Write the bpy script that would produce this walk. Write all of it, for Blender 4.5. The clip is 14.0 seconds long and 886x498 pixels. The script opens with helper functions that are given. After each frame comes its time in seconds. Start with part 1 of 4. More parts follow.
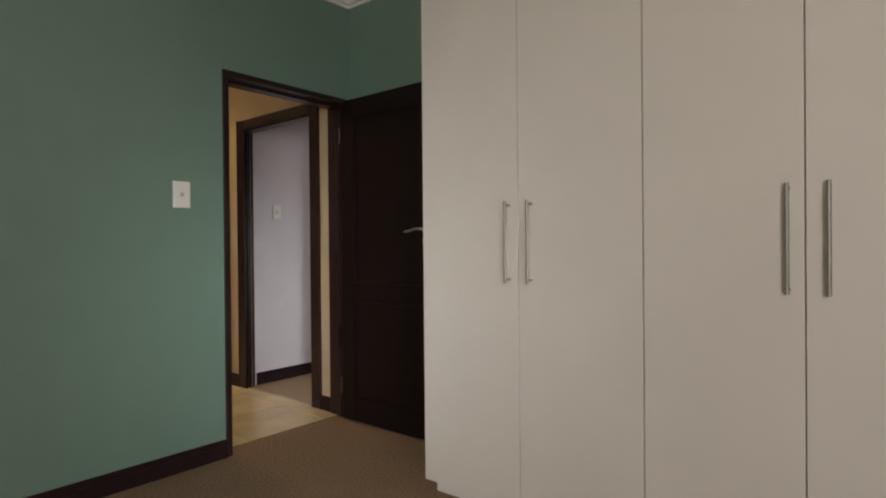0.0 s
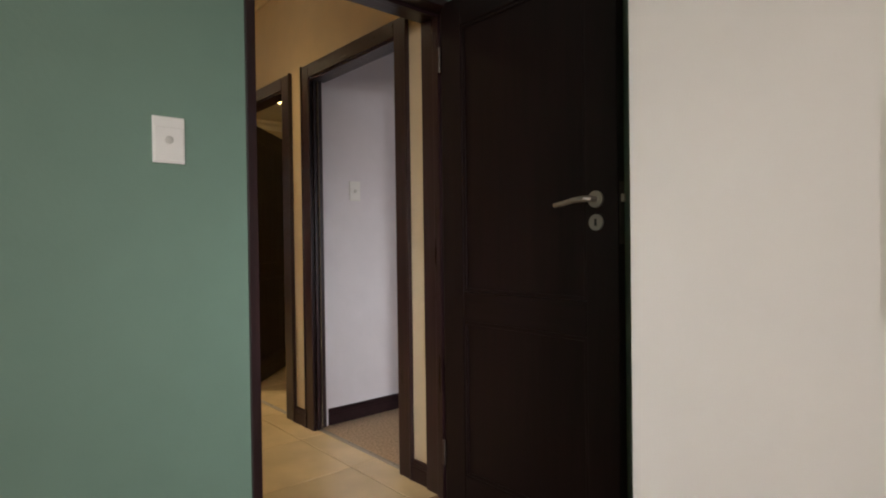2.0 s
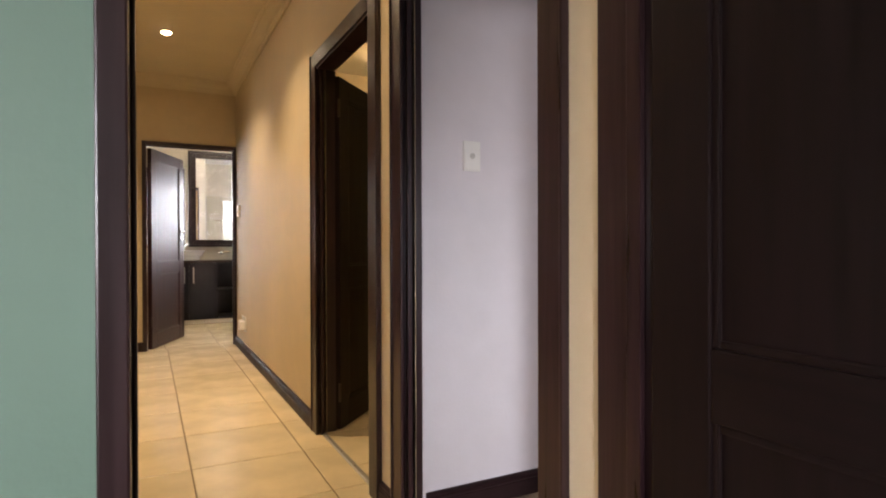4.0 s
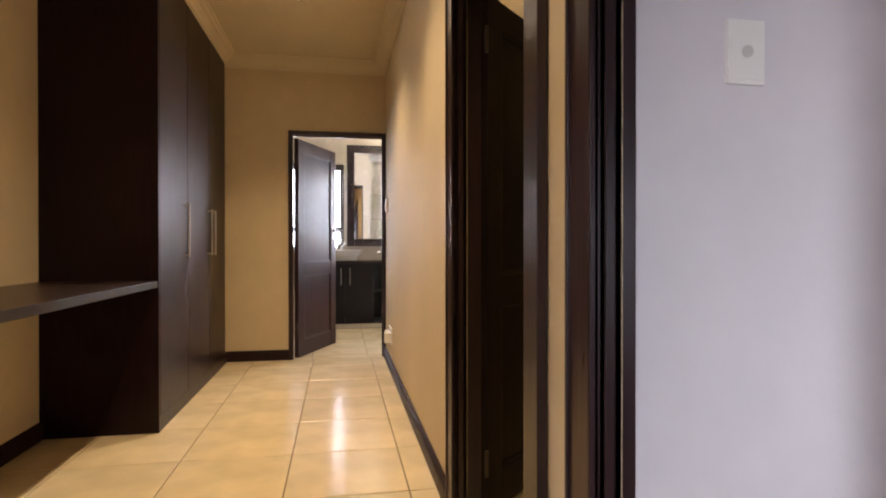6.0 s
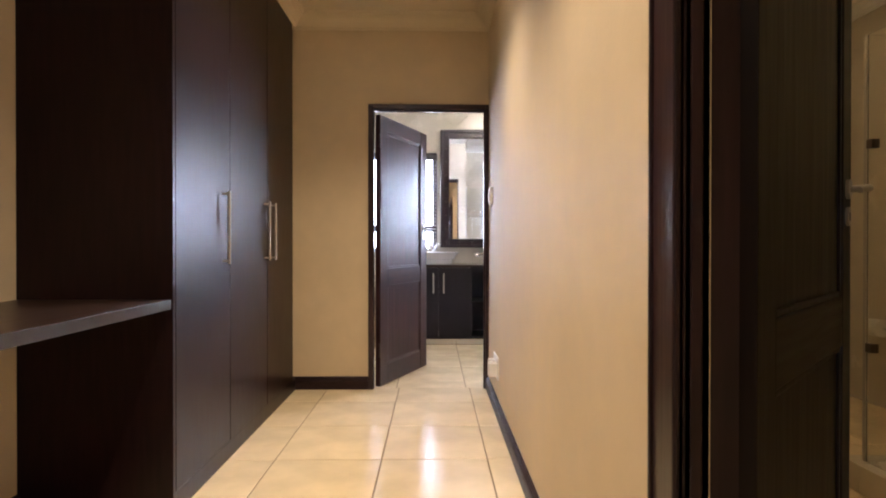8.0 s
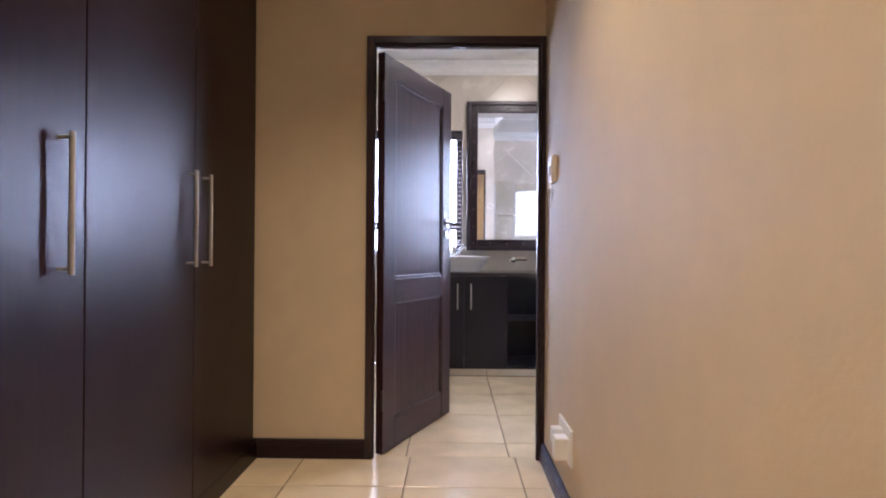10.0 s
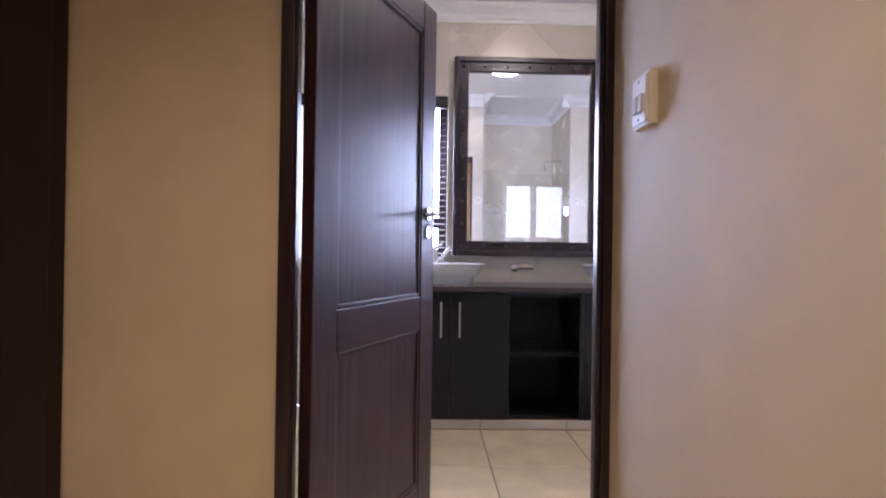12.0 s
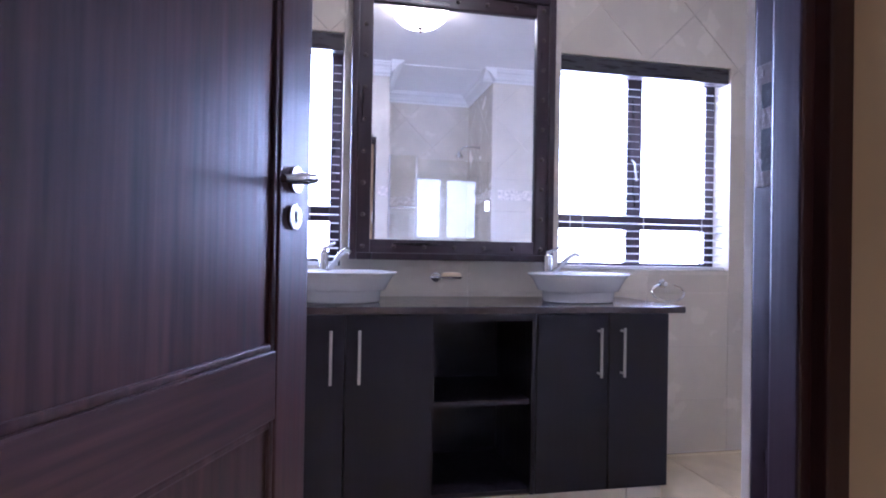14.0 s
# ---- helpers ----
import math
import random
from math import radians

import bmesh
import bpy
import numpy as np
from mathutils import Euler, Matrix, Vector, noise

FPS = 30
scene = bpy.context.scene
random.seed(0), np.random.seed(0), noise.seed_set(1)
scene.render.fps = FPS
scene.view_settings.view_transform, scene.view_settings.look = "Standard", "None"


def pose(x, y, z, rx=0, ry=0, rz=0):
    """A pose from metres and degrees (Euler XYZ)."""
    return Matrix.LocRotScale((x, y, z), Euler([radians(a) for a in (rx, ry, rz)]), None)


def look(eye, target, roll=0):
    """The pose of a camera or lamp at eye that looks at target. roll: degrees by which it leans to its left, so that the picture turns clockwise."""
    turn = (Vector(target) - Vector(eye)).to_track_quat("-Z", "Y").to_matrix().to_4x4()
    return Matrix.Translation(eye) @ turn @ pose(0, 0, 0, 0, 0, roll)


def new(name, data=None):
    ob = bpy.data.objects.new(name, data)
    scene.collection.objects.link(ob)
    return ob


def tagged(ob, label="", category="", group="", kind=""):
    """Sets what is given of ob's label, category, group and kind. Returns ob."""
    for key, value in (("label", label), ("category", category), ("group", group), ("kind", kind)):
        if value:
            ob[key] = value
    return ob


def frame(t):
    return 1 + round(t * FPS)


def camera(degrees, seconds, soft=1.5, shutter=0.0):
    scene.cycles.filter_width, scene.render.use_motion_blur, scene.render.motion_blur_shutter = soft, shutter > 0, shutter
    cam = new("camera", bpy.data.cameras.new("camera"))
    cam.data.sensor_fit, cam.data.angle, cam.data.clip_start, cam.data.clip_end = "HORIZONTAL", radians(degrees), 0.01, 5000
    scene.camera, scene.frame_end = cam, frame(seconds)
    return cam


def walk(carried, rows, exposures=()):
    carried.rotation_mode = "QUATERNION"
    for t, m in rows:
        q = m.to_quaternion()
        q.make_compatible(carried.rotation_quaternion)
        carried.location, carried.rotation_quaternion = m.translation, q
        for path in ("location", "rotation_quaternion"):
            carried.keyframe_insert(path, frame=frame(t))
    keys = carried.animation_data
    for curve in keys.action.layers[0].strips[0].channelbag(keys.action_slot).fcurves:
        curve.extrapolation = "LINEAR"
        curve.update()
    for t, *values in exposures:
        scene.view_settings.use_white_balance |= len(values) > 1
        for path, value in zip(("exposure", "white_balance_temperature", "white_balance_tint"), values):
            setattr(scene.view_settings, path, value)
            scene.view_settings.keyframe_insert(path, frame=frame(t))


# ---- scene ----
import itertools

EXPOSURES = [(0.0, -0.6, 6600, 10), (1.5, -0.34, 6600, 10), (2.5, -0.2, 6500, 12), (3.0, 0.1, 6450, 13), (5.5, 0.22, 6200, 16), (6.0, 0.14, 6120, 16), (7.0, 0.22, 6120, 14.8), (8.0, 0.46, 5350, 17), (10.5, 0.0, 5050, 24), (12.0, -0.06, 5050, 27), (14.0, -0.1, 4550, 32)]
cam = camera(75.81, 14.0, soft=2.0)
PATH = [
    (0.0, pose(-2.483, -2.812, 1.113, 89.64, 0.51, -50.63)),
    (0.5, pose(-2.259, -2.539, 1.112, 89.48, 0.57, -48.36)),
    (1.0, pose(-2.039, -2.264, 1.107, 89.46, 0.53, -45.56)),
    (1.5, pose(-1.816, -2.000, 1.095, 89.32, 0.59, -43.25)),
    (2.0, pose(-1.594, -1.732, 1.077, 89.37, 0.75, -41.12)),
    (2.5, pose(-1.388, -1.466, 1.066, 89.45, 0.79, -38.20)),
    (3.0, pose(-1.189, -1.210, 1.057, 89.55, 0.55, -34.81)),
    (5.5, pose(-0.490, 0.078, 1.040, 89.70, 0.04, -14.88)),
    (6.0, pose(-0.431, 0.332, 1.043, 89.69, 0.03, -10.33)),
    (6.5, pose(-0.402, 0.616, 1.037, 89.67, -0.05, -6.26)),
    (7.0, pose(-0.390, 0.912, 1.039, 89.65, -0.17, -3.68)),
    (7.5, pose(-0.393, 1.206, 1.050, 89.72, -0.17, -2.03)),
    (8.0, pose(-0.406, 1.502, 1.060, 89.67, -0.05, -0.93)),
    (10.5, pose(-0.486, 3.222, 1.036, 90.25, -0.50, 0.98)),
    (11.0, pose(-0.506, 3.545, 1.041, 90.30, -0.76, 0.81)),
    (11.5, pose(-0.499, 3.864, 1.051, 90.21, -0.76, 0.05)),
    (12.0, pose(-0.492, 4.183, 1.061, 90.29, -0.82, -1.50)),
    (12.5, pose(-0.482, 4.504, 1.060, 90.43, -0.85, -3.49)),
    (13.0, pose(-0.474, 4.793, 1.062, 90.57, -0.84, -5.59)),
    (13.5, pose(-0.467, 5.050, 1.068, 90.67, -0.91, -8.28)),
    (14.0, pose(-0.431, 5.292, 1.071, 90.51, -1.00, -11.52)),
]
walk(cam, PATH, EXPOSURES)

# ---- world and large lights ----
world = bpy.data.worlds.new("sky")
scene.world = world
world.use_nodes = True
wn = world.node_tree
sky = wn.nodes.new("ShaderNodeTexSky")
sky.sky_type = "NISHITA"
sky.sun_disc = False
sky.sun_elevation = radians(42)
sky.sun_rotation = radians(200)
wn.links.new(sky.outputs["Color"], wn.nodes["Background"].inputs["Color"])
wn.nodes["Background"].inputs["Strength"].default_value = 0.1


def area_light(name, m, sx, sy, power, color):
    data = bpy.data.lights.new(name, "AREA")
    data.shape, data.size, data.size_y = "RECTANGLE", sx, sy
    data.energy, data.color = power, color
    ob = new(name, data)
    ob.matrix_world = m
    return ob


def spot_light(name, x, y, z, power, color, angle, blend, radius):
    data = bpy.data.lights.new(name, "SPOT")
    data.energy, data.color = power, color
    data.spot_size, data.spot_blend, data.shadow_soft_size = radians(angle), blend, radius
    ob = new(name, data)
    ob.location = (x, y, z)
    return ob


DAY = (0.86, 0.92, 1.0)
SOFT_DAY = (1.0, 0.93, 0.88)
WARM = (1.0, 0.745, 0.42)
# sky light from assumed, unseen bedroom windows; each lamp is tilted to aim it
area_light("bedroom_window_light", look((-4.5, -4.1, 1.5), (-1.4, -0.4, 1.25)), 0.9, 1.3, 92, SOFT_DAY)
# narrowed and aimed at the lilac wall, which keeps the green wall dim
beam = area_light("lilac_wall_beam_light", look((-3.9, -5.4, 1.55), (0.5, 1.278, 0.5)), 0.8, 1.3, 5.4, (0.92, 0.94, 0.97))
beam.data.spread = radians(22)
# fill for the lilac room, set low so the wall brightens downwards
area_light("lilac_fill_light", look((2.4, -2.57, 1.0), (1.6, 1.2, 0.5)), 1.2, 1.3, 9.5, DAY)
for lamp_y, lamp_power in ((4.34, 110), (2.85, 98), (1.36, 48)):
    spot_light("corridor_downlight_beam", -0.7, lamp_y, 2.72, lamp_power, WARM, 116, 1.0, 0.03)

# ---- helpers for building ----


def thing(name, label="", category="", m=None, kind="", group=""):
    ob = new(name)
    ob.empty_display_size = 0.1
    if m is not None:
        ob.matrix_world = m
    return tagged(ob, label, category, group, kind)


def mesh_of(name, bm, material, smooth=False):
    bmesh.ops.recalc_face_normals(bm, faces=bm.faces[:])
    me = bpy.data.meshes.new(name)
    bm.to_mesh(me)
    bm.free()
    me.materials.append(material)
    if smooth:
        for p in me.polygons:
            p.use_smooth = True
        me.set_sharp_from_angle(angle=radians(35))
    return me


def part(name, bm, material, parent=None, label="", smooth=False):
    ob = new(name, mesh_of(name, bm, material, smooth))
    ob.parent = parent
    return tagged(ob, label)


def solid(name, bm, material, label="", category="", kind="structure", smooth=False, group=""):
    return tagged(new(name, mesh_of(name, bm, material, smooth)), label, category, group, kind)


def box(bm, x0, x1, y0, y1, z0, z1, bev=0.0, seg=2):
    made = bmesh.ops.create_cube(bm, size=1.0)["verts"]
    for v in made:
        v.co = Vector(((x0 + x1) / 2 + v.co.x * (x1 - x0), (y0 + y1) / 2 + v.co.y * (y1 - y0), (z0 + z1) / 2 + v.co.z * (z1 - z0)))
    if bev > 0:
        edges = list({e for v in made for e in v.link_edges})
        bmesh.ops.bevel(bm, geom=edges, offset=bev, segments=seg, affect="EDGES", profile=0.6)
    return bm


def B(*a, **k):
    return box(bmesh.new(), *a, **k)


def tube(bm, pts, r, seg=12, caps=True):
    pts = [Vector(p) for p in pts]
    rs = r if isinstance(r, (list, tuple)) else [r] * len(pts)
    rings, side = [], None
    for i, p in enumerate(pts):
        d = (pts[min(i + 1, len(pts) - 1)] - pts[max(i - 1, 0)]).normalized()
        if side is None:
            side = d.orthogonal().normalized()
        side = (side - d * side.dot(d)).normalized()
        up = d.cross(side)
        rings.append([bm.verts.new(p + (side * math.cos(a) + up * math.sin(a)) * rs[i]) for a in (2 * math.pi * k / seg for k in range(seg))])
    for a, b in zip(rings, rings[1:]):
        for k in range(seg):
            bm.faces.new((a[k], a[(k + 1) % seg], b[(k + 1) % seg], b[k]))
    if caps:
        bm.faces.new(rings[0][::-1])
        bm.faces.new(rings[-1])
    return bm


def lathe(bm, profile, seg=40, sx=1.0, sy=1.0, at=(0, 0, 0)):
    rings = []
    for r, z in profile:
        rings.append([bm.verts.new((at[0] + r * sx * math.cos(2 * math.pi * k / seg), at[1] + r * sy * math.sin(2 * math.pi * k / seg), at[2] + z)) for k in range(seg)])
    for a, b in zip(rings, rings[1:]):
        for k in range(seg):
            bm.faces.new((a[k], a[(k + 1) % seg], b[(k + 1) % seg], b[k]))
    bm.faces.new(rings[0][::-1])
    bm.faces.new(rings[-1])
    return bm


def run(bm, profile, p0, p1, normal):
    """A moulding: profile of (distance from the wall, height) drawn from p0 to p1 along a wall with that normal."""
    a, b, n = Vector((*p0, 0)), Vector((*p1, 0)), Vector((*normal, 0))
    r0 = [bm.verts.new(a + n * d + Vector((0, 0, z))) for d, z in profile]
    r1 = [bm.verts.new(b + n * d + Vector((0, 0, z))) for d, z in profile]
    k = len(profile)
    for i in range(k):
        bm.faces.new((r0[i], r0[(i + 1) % k], r1[(i + 1) % k], r1[i]))
    bm.faces.new(r0[::-1])
    bm.faces.new(r1)
    return bm


# ---- materials ----


def material(name, color, rough=0.6, var=0.12, scale=6.0, stretch=(1, 1, 1), bump=0.05, bump_scale=120.0, metal=0.0, coat=0.0, rough_var=0.08, blotch=0.06, island=0.0, spec=0.5):
    m = bpy.data.materials.new(name)
    m.use_nodes = True
    nt, bs = m.node_tree, m.node_tree.nodes["Principled BSDF"]
    tc = nt.nodes.new("ShaderNodeTexCoord")
    mp = nt.nodes.new("ShaderNodeMapping")
    mp.inputs["Scale"].default_value = stretch
    nt.links.new(tc.outputs["Object"], mp.inputs["Vector"])
    n1 = nt.nodes.new("ShaderNodeTexNoise")
    n1.inputs["Scale"].default_value, n1.inputs["Detail"].default_value = scale, 6
    n2 = nt.nodes.new("ShaderNodeTexNoise")
    n2.inputs["Scale"].default_value, n2.inputs["Detail"].default_value = 1.3, 3
    n3 = nt.nodes.new("ShaderNodeTexNoise")
    n3.inputs["Scale"].default_value, n3.inputs["Detail"].default_value = bump_scale, 2
    nt.links.new(mp.outputs[0], n1.inputs["Vector"])
    nt.links.new(tc.outputs["Object"], n2.inputs["Vector"])
    nt.links.new(mp.outputs[0], n3.inputs["Vector"])

    def shift(noise_node, amount):
        r = nt.nodes.new("ShaderNodeMapRange")
        r.inputs["From Min"].default_value, r.inputs["From Max"].default_value = 0.25, 0.75
        r.inputs["To Min"].default_value, r.inputs["To Max"].default_value = 1 - amount, 1 + amount
        nt.links.new(noise_node.outputs["Fac"], r.inputs["Value"])
        return r.outputs["Result"]

    mul = nt.nodes.new("ShaderNodeMath")
    mul.operation = "MULTIPLY"
    nt.links.new(shift(n1, var), mul.inputs[0])
    nt.links.new(shift(n2, blotch), mul.inputs[1])
    out = mul.outputs[0]
    if island:
        info = nt.nodes.new("ShaderNodeObjectInfo")
        r = nt.nodes.new("ShaderNodeMapRange")
        r.inputs["To Min"].default_value, r.inputs["To Max"].default_value = 1 - island, 1 + island
        nt.links.new(info.outputs["Random"], r.inputs["Value"])
        m2 = nt.nodes.new("ShaderNodeMath")
        m2.operation = "MULTIPLY"
        nt.links.new(out, m2.inputs[0])
        nt.links.new(r.outputs["Result"], m2.inputs[1])
        out = m2.outputs[0]
    sc = nt.nodes.new("ShaderNodeVectorMath")
    sc.operation = "SCALE"
    sc.inputs[0].default_value = color
    nt.links.new(out, sc.inputs["Scale"])
    nt.links.new(sc.outputs[0], bs.inputs["Base Color"])
    rr = nt.nodes.new("ShaderNodeMapRange")
    rr.inputs["From Min"].default_value, rr.inputs["From Max"].default_value = 0.3, 0.7
    rr.inputs["To Min"].default_value, rr.inputs["To Max"].default_value = max(rough - rough_var, 0.02), min(rough + rough_var, 1)
    nt.links.new(n1.outputs["Fac"], rr.inputs["Value"])
    nt.links.new(rr.outputs["Result"], bs.inputs["Roughness"])
    bs.inputs["Metallic"].default_value = metal
    bs.inputs["Coat Weight"].default_value = coat
    bs.inputs["Coat Roughness"].default_value = 0.25
    bs.inputs["Specular IOR Level"].default_value = spec
    if bump:
        bp = nt.nodes.new("ShaderNodeBump")
        bp.inputs["Strength"].default_value, bp.inputs["Distance"].default_value = bump, 0.01
        nt.links.new(n3.outputs["Fac"], bp.inputs["Height"])
        nt.links.new(bp.outputs[0], bs.inputs["Normal"])
    return m


def glass_material(name, color, rough=0.0, ior=1.45):
    m = bpy.data.materials.new(name)
    m.use_nodes = True
    bs = m.node_tree.nodes["Principled BSDF"]
    bs.inputs["Base Color"].default_value = (*color, 1)
    bs.inputs["Transmission Weight"].default_value = 1
    bs.inputs["Roughness"].default_value, bs.inputs["IOR"].default_value = rough, ior
    return m


def glow_material(name, color, strength):
    m = bpy.data.materials.new(name)
    m.use_nodes = True
    bs = m.node_tree.nodes["Principled BSDF"]
    bs.inputs["Base Color"].default_value = (*color, 1)
    bs.inputs["Emission Color"].default_value = (*color, 1)
    bs.inputs["Emission Strength"].default_value = strength
    return m


GREEN = material("green_wall_paint", (0.185, 0.29, 0.235), 0.5, 0.03, 9, bump=0.06, bump_scale=60)
CREAM = material("cream_wall_paint", (0.66, 0.535, 0.35), 0.65, 0.04, 9, bump=0.06, bump_scale=60)
LILAC = material("pale_lilac_wall_paint", (0.76, 0.715, 0.75), 0.5, 0.03, 9, bump=0.06, bump_scale=60)
WHITE = material("white_ceiling_paint", (0.8, 0.78, 0.74), 0.7, 0.02, 9, bump=0.04, bump_scale=70)
CREAM_CEIL = material("cream_ceiling_paint", (0.72, 0.62, 0.44), 0.7, 0.02, 9, bump=0.04, bump_scale=70)
MOULD = material("white_plaster_moulding", (0.82, 0.8, 0.76), 0.5, 0.02, 9, bump=0.02)
DARK = material("dark_stained_wood", (0.025, 0.011, 0.013), 0.32, 0.45, 10, (5, 5, 0.3), 0.08, 12, spec=0.5, coat=0.0, blotch=0.25, rough_var=0.05)
DARK_H = material("dark_stained_wood_level", (0.025, 0.011, 0.013), 0.32, 0.45, 10, (0.3, 5, 5), 0.08, 12, spec=0.5, coat=0.0, blotch=0.25, rough_var=0.05)
SKIRTWOOD = material("dull_dark_skirting_wood", (0.025, 0.011, 0.012), 0.5, 0.4, 10, (2, 2, 5), 0.05, 14, spec=0.25, blotch=0.25)
DOORWOOD = material("dark_varnished_door_wood", (0.036, 0.0145, 0.0145), 0.36, 0.6, 11, (6, 6, 0.3), 0.1, 6, coat=0.0, spec=0.32, blotch=0.5, rough_var=0.05)
DOORWOOD_H = material("dark_varnished_rail_wood", (0.036, 0.0145, 0.0145), 0.36, 0.6, 11, (0.3, 6, 6), 0.1, 6, coat=0.0, spec=0.32, blotch=0.5, rough_var=0.06)
# stained wood darkened and dulled: shade on doors 1 and 3 is in the colour
LEAF = material("shaded_dark_door_wood", (0.010, 0.0048, 0.005), 0.48, 0.4, 10, (5, 5, 0.3), 0.03, 16, spec=0.25, blotch=0.25, rough_var=0.05)
LEAF_H = material("shaded_dark_rail_wood", (0.010, 0.0048, 0.005), 0.48, 0.4, 10, (0.3, 5, 5), 0.03, 16, spec=0.25, blotch=0.25, rough_var=0.05)
BOARD = material("dark_wood_foil_board", (0.012, 0.004, 0.005), 0.34, 0.4, 10, (6, 6, 0.5), 0.008, 24, coat=0.0, blotch=0.25, rough_var=0.03, spec=0.2)
VANITY = material("dark_vanity_board", (0.0108, 0.0078, 0.012), 0.46, 0.2, 10, (6, 6, 0.4), 0.01, 30, spec=0.3, blotch=0.1)
DESKTOP = material("dark_polished_desk_top", (0.024, 0.013, 0.011), 0.34, 0.12, 8, (6, 0.4, 6), 0.0, 30, blotch=0.15, rough_var=0.02)
STONE = material("dark_granite_top", (0.05, 0.036, 0.033), 0.16, 0.16, 60, bump=0.02, blotch=0.1)
CUPBOARD = material("off_white_melamine", (0.8, 0.75, 0.69), 0.5, 0.02, 4, bump=0.03, bump_scale=40, blotch=0.03)
CARPET = material("brown_loop_carpet", (0.34, 0.23, 0.15), 0.95, 0.45, 95, bump=0.6, bump_scale=260, blotch=0.1, spec=0.1)
CARPET_PALE = material("beige_loop_carpet", (0.6, 0.46, 0.33), 0.95, 0.35, 75, bump=0.9, bump_scale=260, blotch=0.1, spec=0.1)
TILE = material("glazed_beige_floor_tile", (0.76, 0.62, 0.39), 0.21, 0.1, 5, bump=0.02, bump_scale=14, blotch=0.09, island=0.04, rough_var=0.05)
GROUT = material("brown_tile_grout", (0.24, 0.17, 0.1), 0.9, 0.2, 40, bump=0.2)
WALLTILE = material("beige_glazed_wall_tile", (0.6, 0.54, 0.43), 0.22, 0.06, 5, bump=0.02, bump_scale=14, blotch=0.08, island=0.03)
WALLGROUT = material("pale_wall_tile_grout", (0.62, 0.56, 0.46), 0.9, 0.1, 40, bump=0.2)
BORDER = material("mosaic_border_tile", (0.62, 0.55, 0.46), 0.3, 0.35, 45, bump=0.2, bump_scale=60)
CHROME = material("brushed_steel", (0.46, 0.43, 0.39), 0.58, 0.06, 60, (1, 1, 0.1), 0.02, metal=1.0)
BRIGHT = material("polished_chrome", (0.75, 0.75, 0.76), 0.08, 0.03, 30, bump=0, metal=1.0, rough_var=0.03)
# steel darkened so the handle reads as a silhouette against the window
SATIN = material("darkened_polished_steel", (0.4, 0.38, 0.37), 0.2, 0.1, 40, bump=0.0, metal=1.0, rough_var=0.06)
IRON = material("dark_bronze_stud", (0.1, 0.08, 0.07), 0.4, 0.2, 30, bump=0.1, metal=0.8)
PLASTIC = material("off_white_plastic", (0.88, 0.86, 0.83), 0.35, 0.02, 10, bump=0)
# warm lamp light on the switch's side is put into this cream
CREAM_PLASTIC = material("warm_lit_cream_plastic", (0.8, 0.72, 0.58), 0.4, 0.03, 10, bump=0)
BUTTON = material("grey_white_plastic", (0.62, 0.6, 0.56), 0.4, 0.02, 10, bump=0)
CERAMIC = material("white_glazed_ceramic", (0.82, 0.82, 0.82), 0.08, 0.01, 5, bump=0, rough_var=0.03)
PAPER = material("white_tissue_paper", (0.8, 0.78, 0.74), 0.9, 0.05, 40, bump=0.3)
BLACK = material("black_rubber", (0.015, 0.015, 0.015), 0.6, 0.1, 20, bump=0.05)
SLAT = material("dark_wood_blind_slat", (0.03, 0.022, 0.02), 0.3, 0.3, 14, (0.5, 6, 6), 0.05, 40)
BLIND = material("white_blind_slat", (0.72, 0.71, 0.7), 0.4, 0.04, 14, bump=0.02)
SOAP = material("cream_soap_bar", (0.7, 0.55, 0.36), 0.5, 0.05, 20, bump=0.05)
GLASS = glass_material("clear_shower_glass", (0.97, 0.97, 0.93))
PANE = glass_material("clear_window_glass", (1, 1, 1))
MIRROR = material("silvered_mirror_glass", (0.9, 0.9, 0.9), 0.01, 0.0, 5, bump=0, metal=1.0, rough_var=0.0, blotch=0.0)
DAYGLOW = glow_material("bright_overcast_sky", (0.92, 0.945, 1.0), 52.0)
BOWL = glow_material("lit_opal_glass", (1.0, 0.84, 0.6), 22.0)
BOWL_WARM = glow_material("lit_amber_opal_glass", (1.0, 0.67, 0.28), 18.0)
BULB = glow_material("lit_halogen_lens", (1.0, 0.82, 0.55), 180.0)

# ---- plan ----
CEIL = 2.75        # ceilings
E0, E1 = 5.715, 5.79   # end wall of the corridor
D2 = (0.402, 1.225)    # opening to the lilac bedroom
D3 = (1.572, 2.413)     # opening to the small bathroom
DH = 2.03              # openings' height
BACK = 8.10            # ensuite back wall


